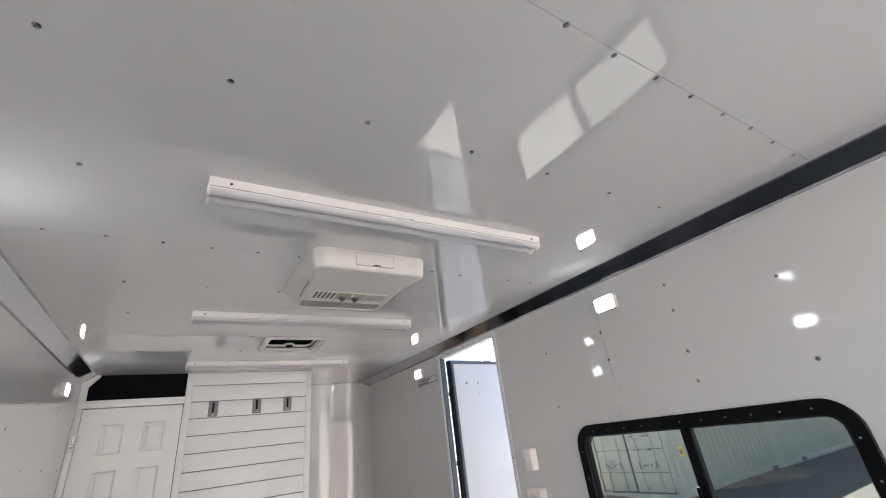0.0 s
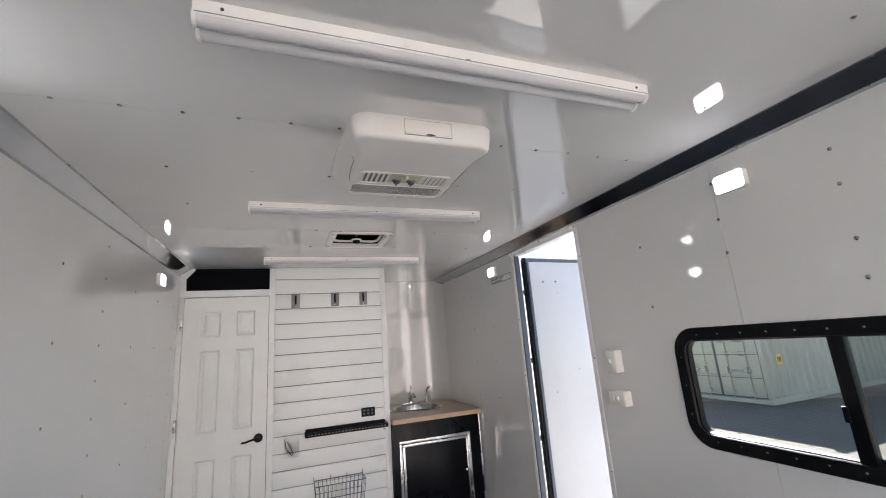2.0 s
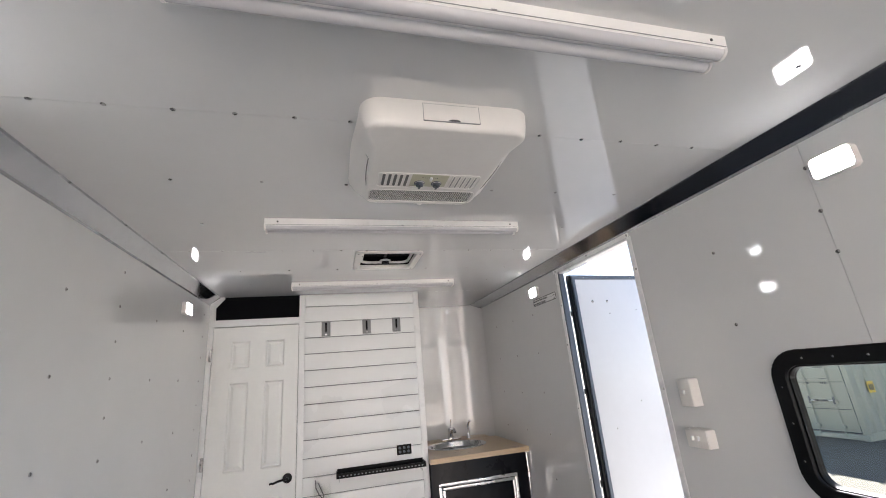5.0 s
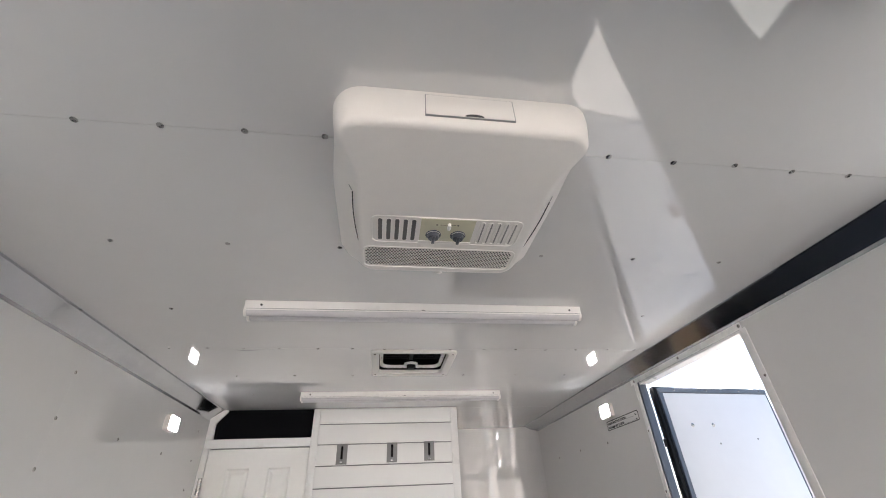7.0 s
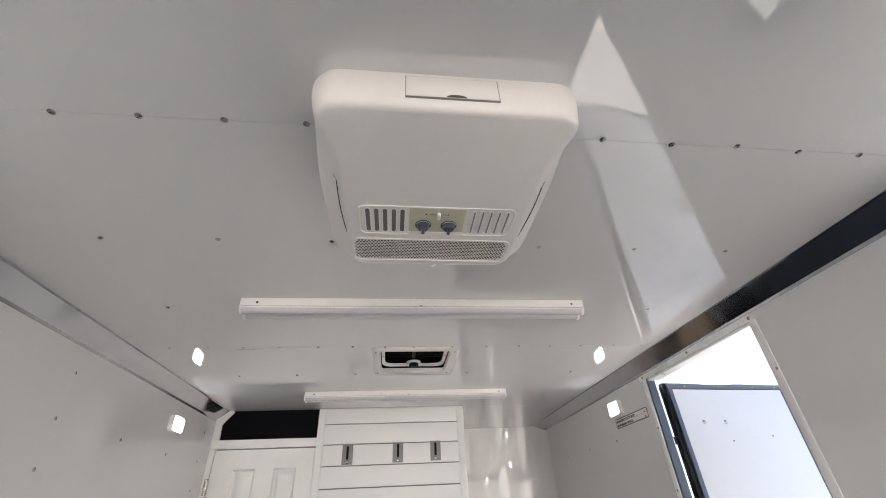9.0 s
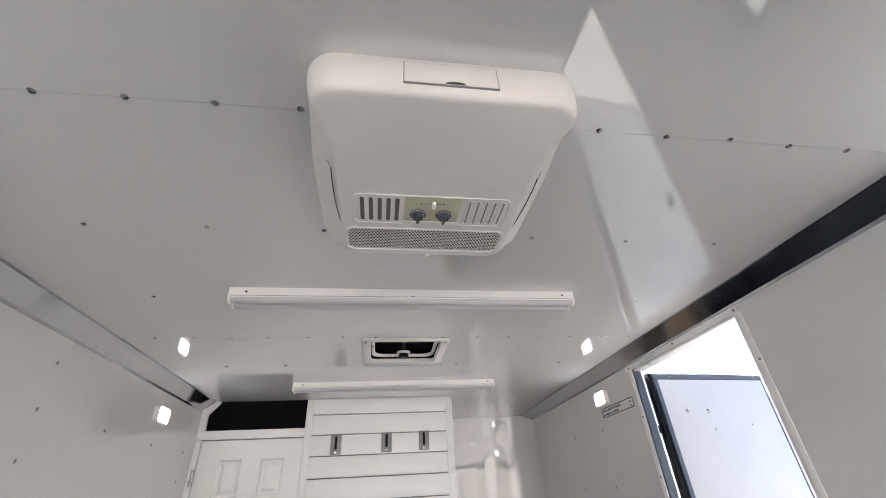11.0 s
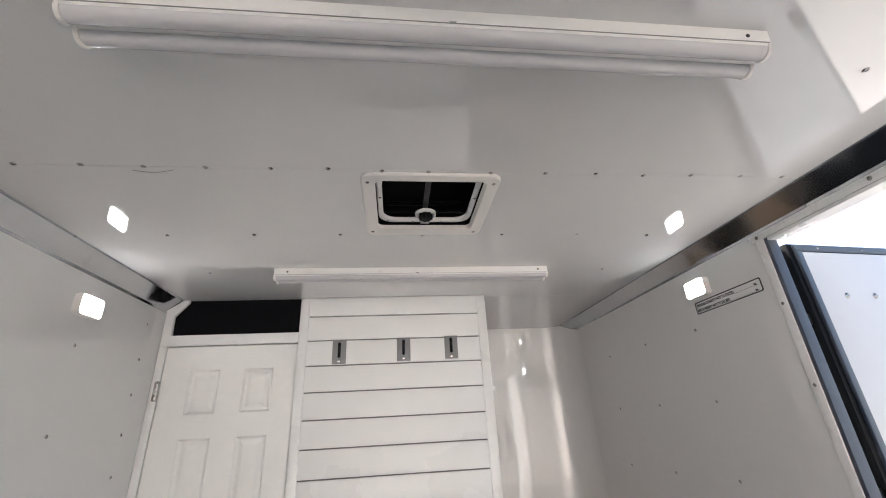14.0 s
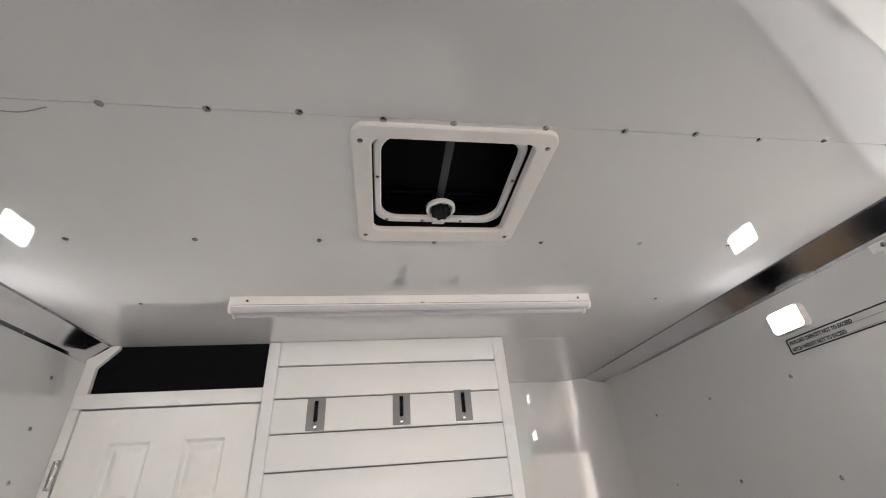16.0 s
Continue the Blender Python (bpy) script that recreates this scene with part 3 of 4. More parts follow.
fa = tagged(empty("tap", pose(1.42, 4.80, WT) @ Matrix.Scale(1.12, 4)), "chrome single-lever tap behind the sink", "tap")
part("base", solid(-0.09, 0.09, -0.022, 0.022, 0.0002, 0.014, 0.006), M_CHROME, fa)
part("column", lathe(bmesh.new(), ((0.026, 0.0145), (0.023, 0.06), (0.025, 0.075), (0.021, 0.10), (0.004, 0.106)), Matrix(), 18), M_CHROME, fa)
part("spout", pipe(bmesh.new(), [(0, 0, 0.05), (0, -0.04, 0.085), (0, -0.09, 0.10), (0, -0.13, 0.095), (0, -0.145, 0.075)], 0.014, 12), M_CHROME, fa)
part("lever", pipe(bmesh.new(), [(0, 0, 0.10), (0.008, 0.008, 0.12), (0.012, 0.006, 0.15), (0.010, -0.005, 0.168)], 0.007, 10), M_CHROME, fa)
sp = tagged(empty("spray_head", pose(1.60, 4.79, WT) @ Matrix.Scale(1.05, 4)), "chrome pull-out spray head on the worktop", "tap")
part("holder", lathe(bmesh.new(), ((0.02, 0.0002), (0.02, 0.006), (0.014, 0.02), (0.012, 0.05)), Matrix(), 16), M_CHROME, sp)
part("sprayer", pipe(bmesh.new(), [(0, 0, 0.045), (0, 0, 0.10), (0.004, -0.006, 0.13), (0.016, -0.02, 0.152), (0.024, -0.034, 0.150)], 0.0125, 12), M_CHROME, sp)

# ---- window ----
def at_right(u, v, d):
    return (RIGHT - d, u, v)


win = tagged(empty("window_1", pose(0, 0, 0)), "black-framed sliding trailer window with rounded corners", "window", kind="structure")
IN = 0.054
part("window_frame", ring(rounded(WY0, WY1, WZ0, WZ1, 0.105, 8), rounded(WY0 + IN, WY1 - IN, WZ0 + IN, WZ1 - IN, 0.05, 8), at_right, -0.0, 0.012), M_RUBBER, win)
part("window_liner", ring(rounded(WY0 + IN - 0.012, WY1 - IN + 0.012, WZ0 + IN - 0.012, WZ1 - IN + 0.012, 0.06, 8), rounded(WY0 + IN + 0.006, WY1 - IN - 0.006, WZ0 + IN + 0.006, WZ1 - IN - 0.006, 0.045, 8), at_right, -0.030, -0.002, 0.002), M_RUBBER, win)
part("mullion", solid(RIGHT - 0.010, RIGHT + 0.026, 1.108, 1.152, WZ0 + IN - 0.002, WZ1 - IN + 0.002, 0.004), M_RUBBER, win)
part("sash_rail", solid(RIGHT + 0.012, RIGHT + 0.026, WY0 + IN, 1.107, WZ0 + IN + 0.004, WZ0 + IN + 0.02, 0.002), M_RUBBER, win)
part("latch", solid(RIGHT - 0.020, RIGHT - 0.0105, 1.140, 1.157, 1.165, 1.215, 0.004), M_RUBBER, win)
for y0, y1, mt, x in ((WY0 + IN - 0.005, 1.12, M_GLASS2, 0.007), (1.14, WY1 - IN + 0.005, M_GLASS, 0.016)):
    part("pane", solid(RIGHT + x, RIGHT + x + 0.004, y0, y1, WZ0 + IN - 0.004, WZ1 - IN + 0.004), mt, win).visible_shadow = False
for y in [WY0 + 0.12 + i * 0.095 for i in range(11)]:
    for z in (WZ0 + 0.03, WZ1 - 0.03):
        screw(win, RIGHT - 0.012, y, z, TO_LEFT, 0.55)
for z in (1.12, 1.24, 1.36):
    for y in (WY0 + 0.03, WY1 - 0.03):
        screw(win, RIGHT - 0.012, y, z, TO_LEFT, 0.55)

# ---- side door opening and open door ----
frame_d = tagged(empty("door_1"), "white trim and jambs of the trailer side door", "door frame", kind="structure")
part("top_trim", solid(RIGHT - 0.004, RIGHT - 0.0002, DY0 - 0.012, DY1 + 0.055, DZ, TOP - 0.068, 0.001), M_TRIM, frame_d)
part("side_trim", solid(RIGHT - 0.004, RIGHT - 0.0002, DY1 + 0.0, DY1 + 0.03, 0.0, DZ - 0.0005, 0.001), M_TRIM, frame_d)
part("side_trim", solid(RIGHT - 0.004, RIGHT - 0.0002, DY0 - 0.028, DY0, 0.0, DZ - 0.0005, 0.001), M_TRIM, frame_d)
part("jamb", solid(RIGHT + 0.0002, RIGHT + 0.038, DY1 - 0.014, DY1 - 0.0005, 0.0, DZ - 0.001, 0.001), M_SLATE, frame_d, "slate-coloured rubber-edged jamb")
part("jamb", solid(RIGHT + 0.0002, RIGHT + 0.06, DY0 + 0.0005, DY0 + 0.01, 0.0, DZ - 0.001, 0.001), M_TRIM, frame_d)
part("head", solid(RIGHT + 0.0002, RIGHT + 0.06, DY0 + 0.0105, DY1 - 0.0145, DZ - 0.012, DZ - 0.001, 0.001), M_TRIM, frame_d)
for y, z in ((DY0 - 0.004, DZ + 0.012), (DY1 + 0.02, DZ + 0.012), (2.7, DZ + 0.014)):
    screw(frame_d, RIGHT - 0.004, y, z, TO_LEFT)
for z in (0.4, 0.8, 1.22, 1.63, 1.9):
    screw(frame_d, RIGHT - 0.004, DY1 + 0.016, z, TO_LEFT, 0.8)

for z in (0.75, 1.35, 1.955):
    screw(frame_d, RIGHT - 0.004, DY0 - 0.02, z, TO_LEFT, 0.8)

DL = 0.745
side_door = tagged(empty("side_door", pose(1.945, 3.072, 0.02, 0, 0, 5.5)), "white trailer side door standing open outward", "door")
DH = 2.098
part("core", solid(0.0, DL, 0.006, 0.036, 0, DH, 0.002), M_RUBBER, side_door, "dark door edge")
part("skin", solid(0.045, DL - 0.0115, -0.004, 0.0058, 0.035, DH - 0.035, 0.001), M_DOORPANEL, side_door, "glossy white inner skin")
gk = solid(0.018, DL - 0.004, -0.008, 0.0056, DH - 0.032, DH - 0.008, 0.0015)
box(gk, 0.018, DL - 0.004, -0.008, 0.0056, 0.008, 0.032, 0.0015)
box(gk, 0.018, 0.042, -0.008, 0.0056, 0.0325, DH - 0.0325, 0.0015)
box(gk, DL - 0.010, DL - 0.004, -0.006, 0.0056, 0.0325, DH - 0.0325, 0.001)
part("gasket", gk, M_SLATE, side_door, "slate-coloured rubber gasket")
part("outer_skin", solid(-0.002, DL + 0.008, 0.0365, 0.040, -0.01, DH - 0.002, 0.001), M_DOORPANEL, side_door)
part("edge_guard", solid(DL + 0.009, DL + 0.055, 0.012, 0.040, 0.1, DH - 0.105, 0.003), M_TUBE, side_door, "white strip along the free edge")
part("hinge_rod", rod(bmesh.new(), (-0.014, 0.030, 0.02), (-0.014, 0.030, DH - 0.02), 0.009, 12), M_CHROME, side_door, "bright steel hinge rod")
# Strip added behind the rod to block sky light in the hinge gap.
part("hinge_gap_strip", solid(-0.030, -0.0025, 0.042, 0.045, 0.0, DH - 0.004, 0.001), M_ALU, side_door, "added aluminium strip closing the hinge gap against the sky")
for z in (0.2, 0.75, 1.3, 1.82):
    part("hinge_block", solid(-0.026, -0.003, 0.018, 0.0415, z - 0.018, z + 0.018, 0.003), M_RUBBER, side_door)
lt = part("latch", solid(DL - 0.115, DL - 0.055, -0.022, -0.0042, 0.97, 1.085, 0.008), M_RUBBER, side_door, "black latch with a red tab")
part("red_tab", solid(DL - 0.095, DL - 0.06, -0.030, -0.0222, 0.982, 0.998, 0.002), M_RED, lt)
for x, z in ((0.30, 1.81), (0.55, 1.83), (0.62, 1.30), (0.42, 1.20), (0.17, 1.05)):
    screw(side_door, x, -0.004, z, TO_REAR, 0.7)
for x in (0.165, 0.295):
    screw(side_door, x, -0.004, 1.90, TO_REAR, 1.5)
for x in (0.12, 0.33, 0.55, 0.69):
    screw(side_door, x, -0.008, DH - 0.019, TO_REAR, 0.7)

# ---- surface boxes ----
def surface_box(y, z, w, h, d, toggles, label):
    ob = tagged(empty("switch_box", pose(RIGHT, y, z)), label, "switch", group="surface boxes by the side door")
    part("box", solid(-d, -0.0003, -w / 2, w / 2, -h / 2, h / 2, 0.004), M_PLAST, ob)
    part("cover", solid(-d - 0.003, -d - 0.0002, -w / 2 + 0.002, w / 2 - 0.002, -h / 2 + 0.002, h / 2 - 0.002, 0.001), M_PLAST, ob)
    for i in range(toggles):
        yy = (i - (toggles - 1) / 2) * 0.03
        part("toggle", solid(-d - 0.016, -d - 0.0032, yy - 0.004, yy + 0.004, -0.014, 0.004, 0.002, m=pose(0, 0, 0, 0, 8, 0)), M_TRIM, ob)
    return ob


surface_box(2.118, 1.338, 0.072, 0.116, 0.048, 1, "white plastic switch box with one toggle")
surface_box(2.115, 1.150, 0.112, 0.074, 0.048, 2, "wide white plastic box with two toggles")

# ---- wall lamps ----
def wall_lamp(x, y, z, side):
    """side +1: on the right wall, -1: on the left wall; parts face the room."""
    ob = tagged(empty("wall_lamp", pose(x, y, z, 0, 0, 0 if side > 0 else 180)), "lit rectangular white wall lamp", "lamp", group="wall lamps")

    def pl(u, v, d):
        return (-d, u, v)
    part("base", ring(rounded(-0.062, 0.062, -0.039, 0.039, 0.016), rounded(-0.056, 0.056, -0.034, 0.034, 0.012), pl, 0.0003, 0.027), M_PLAST, ob)
    bm = bmesh.new()
    loops = [[pl(u, v, d) for u, v in rounded(-0.0555 + s, 0.0555 - s, -0.0335 + s, 0.0335 - s, 0.012 - s * 0.5)] for s, d in ((0, 0.0005), (0, 0.019), (0.003, 0.023), (0.009, 0.025))]
    loft(bm, loops, cap0=True, cap1=True)
    part("lens", bm, M_LAMP, ob, "glowing white lens")
    for u in (-0.059, 0.059):
        screw(ob, -0.027, u, 0.0, TO_LEFT, 0.4)
    return ob


wall_lamp(RIGHT, 1.325, 2.045, 1)
wall_lamp(RIGHT, 3.450, 2.068, 1)
wall_lamp(LEFT, 3.475, 2.048, -1)
wall_lamp(LEFT, 1.325, 2.045, -1)

# ---- capacity sticker ----
st = tagged(empty("capacity_sticker", pose(RIGHT, 3.509, 1.990, 90, 0, -90) @ Matrix.Diagonal((1.32, 1.05, 1, 1))), "silver load sticker with black printed lines", "sticker")


def at_st(u, v, d):
    return (u, v, d)


part("sheet", solid(0, 0.275, -0.026, 0.026, 0.0002, 0.0006), M_STICK, st)
part("border", ring(rounded(0.001, 0.274, -0.025, 0.025, 0.006), rounded(0.0055, 0.2695, -0.0205, 0.0205, 0.004), at_st, 0.0006, 0.0009, 0.0002), M_INK, st)
writing("text_line", "PAYLOAD CAPACITY NOT TO EXCEED", 0.0155, pose(0.009, 0.004, 0.0010), M_INK, st, 0.60)
writing("text_line", "HITCH WEIGHT NOT TO EXCEED", 0.0155, pose(0.009, -0.017, 0.0010), M_INK, st, 0.60)
for v in (0.003, -0.018):
    part("rule", solid(0.165 if v > 0 else 0.150, 0.245, v - 0.0004, v + 0.0004, 0.0006, 0.0009), M_INK, st)
    writing("text_line", "lbs.", 0.012, pose(0.248, v, 0.0010), M_INK, st, 0.7)

# ---- ceiling lights ----
def strip_light(y):
    ob = tagged(empty("strip_light", pose(0.008, y, TOP)), "unlit white twin-tube strip light on the ceiling", "strip light", group="ceiling strip lights")
    L = 1.222
    bm = bmesh.new()
    prof = [(0.0, -0.0003), (0.003, -0.030), (0.007, -0.034), (0.081, -0.034), (0.085, -0.030), (0.088, -0.0003)]
    loft(bm, [[(x, a, b) for a, b in prof] for x in (0, L)], cap0=True, cap1=True)
    part("housing", bm, M_PAINT, ob)
    for c in (0.0225, 0.0655):
        tube = part("tube", rod(bmesh.new(), (0.006, c, -0.0315), (L - 0.006, c, -0.0315), 0.0165, 20), M_TUBE, ob, "milky white tube cover")
        for x in (-0.002, L - 0.0055):
            part("end_cap", rod(bmesh.new(), (x, c, -0.0315), (x + 0.0075, c, -0.0315), 0.0185, 20), M_PLAST, tube)
    for x in (0.055, L - 0.045):
        part("hole", rod(bmesh.new(), (x, 0.0003, -0.016), (x, 0.004, -0.016), 0.004, 10), M_INK, ob)
    part("seam_line", solid(0.004, L - 0.004, 0.0012, 0.003, -0.0298, -0.0290), M_GREY, ob)
    part("nick", solid(L / 2, L / 2 + 0.012, 0.0018, 0.004, -0.028, -0.025), M_GREY, ob)
    return ob


for y in (1.105, 2.333, 3.575):
    strip_light(y)

# ---- air conditioner ceiling unit ----
AX0, AX1, AY0, AY1 = 0.372, 0.880, 1.443, 1.985
AB = 2.150
ac = tagged(empty("air_conditioner", pose(0, 0, 0)), "white plastic air conditioner unit on the ceiling", "air conditioner")
bm = bmesh.new()


def ac_loop(inset_s, inset_r, inset_f, r, z, flare=0.0, scoop=0.0):
    """One outline of the shroud; scoop hollows the sides behind the rear lip, flare widens the front."""
    pts = rounded(AX0 + inset_s, AX1 - inset_s, AY0 + inset_r, AY1 - inset_f, r, 8)
    full = []
    for p, q in zip(pts, pts[1:] + pts[:1]):
        k = 14 if abs(p[1] - q[1]) > 0.2 else 1
        full += [(p[0] + (q[0] - p[0]) * i / k, p[1] + (q[1] - p[1]) * i / k) for i in range(k)]
    cx = (AX0 + AX1) / 2
    out = []
    for x, y in full:
        k = max(0.0, min(1.0, (y - 1.50) / 0.22))
        c = max(0.0, min(1.0, (y - AY0 - 0.025) / 0.13))
        grow = flare * k * k * (3 - 2 * k) - scoop * c * c * (3 - 2 * c)
        out.append((cx + (x - cx) * (1 + grow / 0.25), y, z))
    return out


loft(bm, [ac_loop(0.003, 0, 0, 0.06, TOP - 0.0004, 0.016), ac_loop(0.004, 0.0, 0.004, 0.06, TOP - 0.018, 0.014), ac_loop(0.008, 0.001, 0.010, 0.058, TOP - 0.044, 0.008, 0.006),
          ac_loop(0.012, 0.003, 0.014, 0.055, AB + 0.018, 0, 0.021), ac_loop(0.015, 0.006, 0.018, 0.050, AB + 0.009, 0, 0.026), ac_loop(0.018, 0.010, 0.022, 0.046, AB + 0.0035, 0, 0.029),
          ac_loop(0.022, 0.015, 0.027, 0.042, AB + 0.0008, 0, 0.031), ac_loop(0.027, 0.022, 0.032, 0.038, AB, 0, 0.032)], cap0=True, cap1=True)
part("shroud", bm, M_PLAST, ac)


def at_ac(u, v, d):
    return (u, v, AB - d)


# filter flap on the rear face
part("flap", solid(0.545, 0.707, AY0 - 0.0016, AY0 + 0.010, TOP - 0.063, TOP - 0.010, 0.0015), M_PLAST, ac, "rear filter flap")
part("flap_joint", solid(0.5438, 0.7082, AY0 - 0.0004, AY0 + 0.009, TOP - 0.0642, TOP - 0.009), M_GREY, ac)
# The notch is a dark half disc, its shade given as colour.
part("finger_notch_shade", loft(bmesh.new(), [[(0.632 + 0.017 * math.cos(a), y, TOP - 0.0625 + 0.006 * math.sin(a)) for a in [math.pi * i / 12 for i in range(13)]] for y in (AY0 - 0.0021, AY0 + 0.002)], cap0=True, cap1=True), M_PLASTD, ac)
# louvre panel and control plate
part("louvre_border", ring(rounded(0.447, 0.806, 1.712, 1.818, 0.018), rounded(0.450, 0.803, 1.715, 1.815, 0.016), at_ac, 0.0, 0.0022, 0.0006), M_PLAST, ac)
for i in range(5):
    x = 0.462 + i * 0.0195
    part("slot", ring(rounded(x, x + 0.012, 1.722, 1.808, 0.005, 4), rounded(x + 0.0012, x + 0.0108, 1.7235, 1.8065, 0.0045, 4), at_ac, 0, 0.0012, 0.0003), M_PLAST, ac)
    # flat grey insert, coloured like the shade deep in a slot
    part("slot_shade", solid(x + 0.0012, x + 0.0108, 1.7235, 1.8065, AB - 0.0007, AB - 0.0001), M_SLOT, ac)
    x = 0.702 + i * 0.0195
    part("slot", ring(rounded(x, x + 0.012, 1.722, 1.808, 0.005, 4), rounded(x + 0.0012, x + 0.0108, 1.7235, 1.8065, 0.0045, 4), at_ac, 0, 0.0018, 0.0003), M_PLAST, ac)
    part("slot_blade", solid(x + 0.0075, x + 0.0108, 1.7235, 1.8065, AB - 0.0007, AB - 0.0001), M_GREY, ac)
plate = part("control_plate", solid(0.562, 0.690, 1.716, 1.804, AB - 0.0018, AB - 0.0002, 0.0005), M_CREAM, ac, "pale green control plate")
for x in (0.595, 0.655):
    part("dial", lathe(bmesh.new(), ((0.019, 0), (0.019, 0.0015), (0.018, 0.002)), Matrix.Translation((x, 1.777, AB - 0.0018)) @ TO_DOWN, 24), M_KNOB, plate, "dark dial ring")
    kb = lathe(bmesh.new(), ((0.014, 0.002), (0.013, 0.011), (0.011, 0.013), (0.003, 0.0135)), Matrix.Translation((x, 1.777, AB - 0.0018)) @ TO_DOWN, 20)
    box(kb, x - 0.004, x + 0.004, 1.762, 1.793, AB - 0.019, AB - 0.0145, 0.002)
    part("knob", kb, M_KNOB, plate, "grey knob with a grip bar")
part("plate_lip", solid(0.560, 0.692, 1.8045, 1.815, AB - 0.0030, AB - 0.0002, 0.001), M_PLAST, plate, "white lip below the dials")
for x in (0.595, 0.655):
    arc = [(x + 0.0165 * math.cos(radians(w)), 1.777 + 0.0165 * math.sin(radians(w)), AB - 0.0040) for w in range(200, 341, 14)]
    part("dial_scale", pipe(bmesh.new(), arc, 0.0011, 6), M_TUBE, plate, "pale printed dial scale")
part("slider", solid(0.624, 0.632, 1.727, 1.747, AB - 0.012, AB - 0.0019, 0.003), M_TRIM, plate)
part("slider_track", solid(0.606, 0.645, 1.7365, 1.7375, AB - 0.0022, AB - 0.0018), M_INK, plate)
for x in (0.600, 0.650):
    part("mark", solid(x - 0.002, x + 0.002, 1.735, 1.739, AB - 0.0022, AB - 0.0018), M_INK, plate)
# perforated grille: no real holes, flat dark discs give their shade
GX0, GX1, GY0, GY1 = 0.424, 0.822, 1.838, 1.938
part("grille_border", ring(rounded(GX0, GX1, GY0, GY1, 0.022), rounded(GX0 + 0.004, GX1 - 0.004, GY0 + 0.004, GY1 - 0.004, 0.019), at_ac, 0, 0.0024, 0.0008), M_PLAST, ac)
bm = bmesh.new()
row = 0
y = GY0 + 0.010
while y < GY1 - 0.008:
    x = GX0 + 0.010 + (0.004 if row % 2 else 0)
    while x < GX1 - 0.009:
        if not ((x < GX0 + 0.018 or x > GX1 - 0.018) and (y < GY0 + 0.016 or y > GY1 - 0.016)):
            vs = [bm.verts.new((x + 0.0029 * math.cos(a * math.pi / 3), y + 0.0029 * math.sin(a * math.pi / 3), AB - 0.0004)) for a in range(6)]
            bm.faces.new(vs)
        x += 0.008
    y += 0.0069
    row += 1
part("perforation_shade", bm, M_PLASTD, ac, "rows of flat dark discs standing for small shaded holes")["kind"] = "stuff"
for s in (-1, 1):
    cx = (AX0 + AX1) / 2
    part("side_flap_joint", pipe(bmesh.new(), [(cx + s * (0.2180 - 0.0075 * (abs(i - 3) / 7) ** 2), 1.645 + 0.018 * i, AB + 0.0075 - 0.001 * (abs(i - 3) / 7) ** 2) for i in range(11)], 0.0013, 6), M_PLASTD, ac)
    part("side_flap_edge", pipe(bmesh.new(), [(cx + s * (0.218 + 0.0052 * i), 1.643 - 0.003 * i, AB + 0.009 + 0.0095 * i) for i in range(6)], 0.0008, 6), M_GREY, ac)

part("front_tab", lathe(bmesh.new(), ((0.010, 0), (0.010, 0.004), (0.006, 0.007), (0.002, 0.0075)), Matrix.Translation((0.632, AY1 - 0.022, AB + 0.006)) @ TO_DOWN, 16), M_PLAST, ac)

# ---- roof vent ----
vent = tagged(empty("roof_vent", pose(0, 0, 0)), "cream plastic roof vent with smoked lid and crank", "roof vent")


def at_top(u, v, d):
    return (u, v, TOP - d)


part("frame", ring(rounded(0.428, 0.836, 2.828, 3.222, 0.03), rounded(0.468, 0.797, 2.862, 3.170, 0.022), at_top, 0.0003, 0.010, 0.003), M_PLAST, vent)
part("liner", ring(rounded(0.463, 0.799, 2.858, 3.189, 0.02), rounded(0.467, 0.796, 2.862, 3.185, 0.02), at_top, -0.014, 0.0002, 0.001), M_PLAST, vent)
# Black ring above the liner: the shade of the gap put in as colour.
part("shaded_gap", ring(rounded(0.463, 0.799, 2.858, 3.189, 0.02), rounded(0.4665, 0.7965, 2.8615, 3.1855, 0.02), at_top, -0.060, -0.0145, 0.001), M_BLACK, vent)
part("inner_frame", ring(rounded(0.470, 0.793, 2.866, 3.172, 0.045), rounded(0.486, 0.777, 2.880, 3.154, 0.045), at_top, -0.030, -0.018, 0.003), M_PAINT, vent, "white inner screen frame")
bm = solid(0.43, 0.83, 2.82, 3.23, TOP + 0.085, TOP + 0.095, 0.004)
part("lid", bm, M_BLACK, vent, "dark smoked lid")
bm = bmesh.new()
loft(bm, [[(x, y, z) for x, y in rounded(0.44, 0.82, 2.83, 3.22, 0.03)] for z in (TOP + 0.041, TOP + 0.084)])
part("collar", bm, M_BLACK, vent)
for y in (3.115, 3.140):
    part("lid_rail", solid(0.50, 0.765, y, y + 0.008, TOP + 0.072, TOP + 0.080, 0.002), M_BLACKG, vent)
part("crank_arm", solid(0.623, 0.641, 2.90, 3.12, TOP + 0.046, TOP + 0.054, 0.002), M_DARKMETAL, vent)
part("knob_ring", lathe(bmesh.new(), ((0.036, 0.0), (0.036, 0.010), (0.031, 0.012), (0.028, 0.010), (0.028, 0.0)), Matrix.Translation((0.632, 3.112, TOP + 0.024)) @ TO_DOWN, 28), M_PAINT, vent)
kb = bmesh.new()
loops = []
for s, d in ((1.0, 0.006), (1.0, 0.022), (0.8, 0.027)):
    loops.append([(0.632 + s * (0.021 + 0.0035 * math.cos(7 * a)) * math.cos(a), 3.112 + s * (0.021 + 0.0035 * math.cos(7 * a)) * math.sin(a), TOP + 0.024 - d) for a in [2 * math.pi * i / 42 for i in range(42)]])
loft(kb, loops, cap0=True, cap1=True)
part("crank_knob", kb, M_RUBBER, vent, "black lobed crank knob")
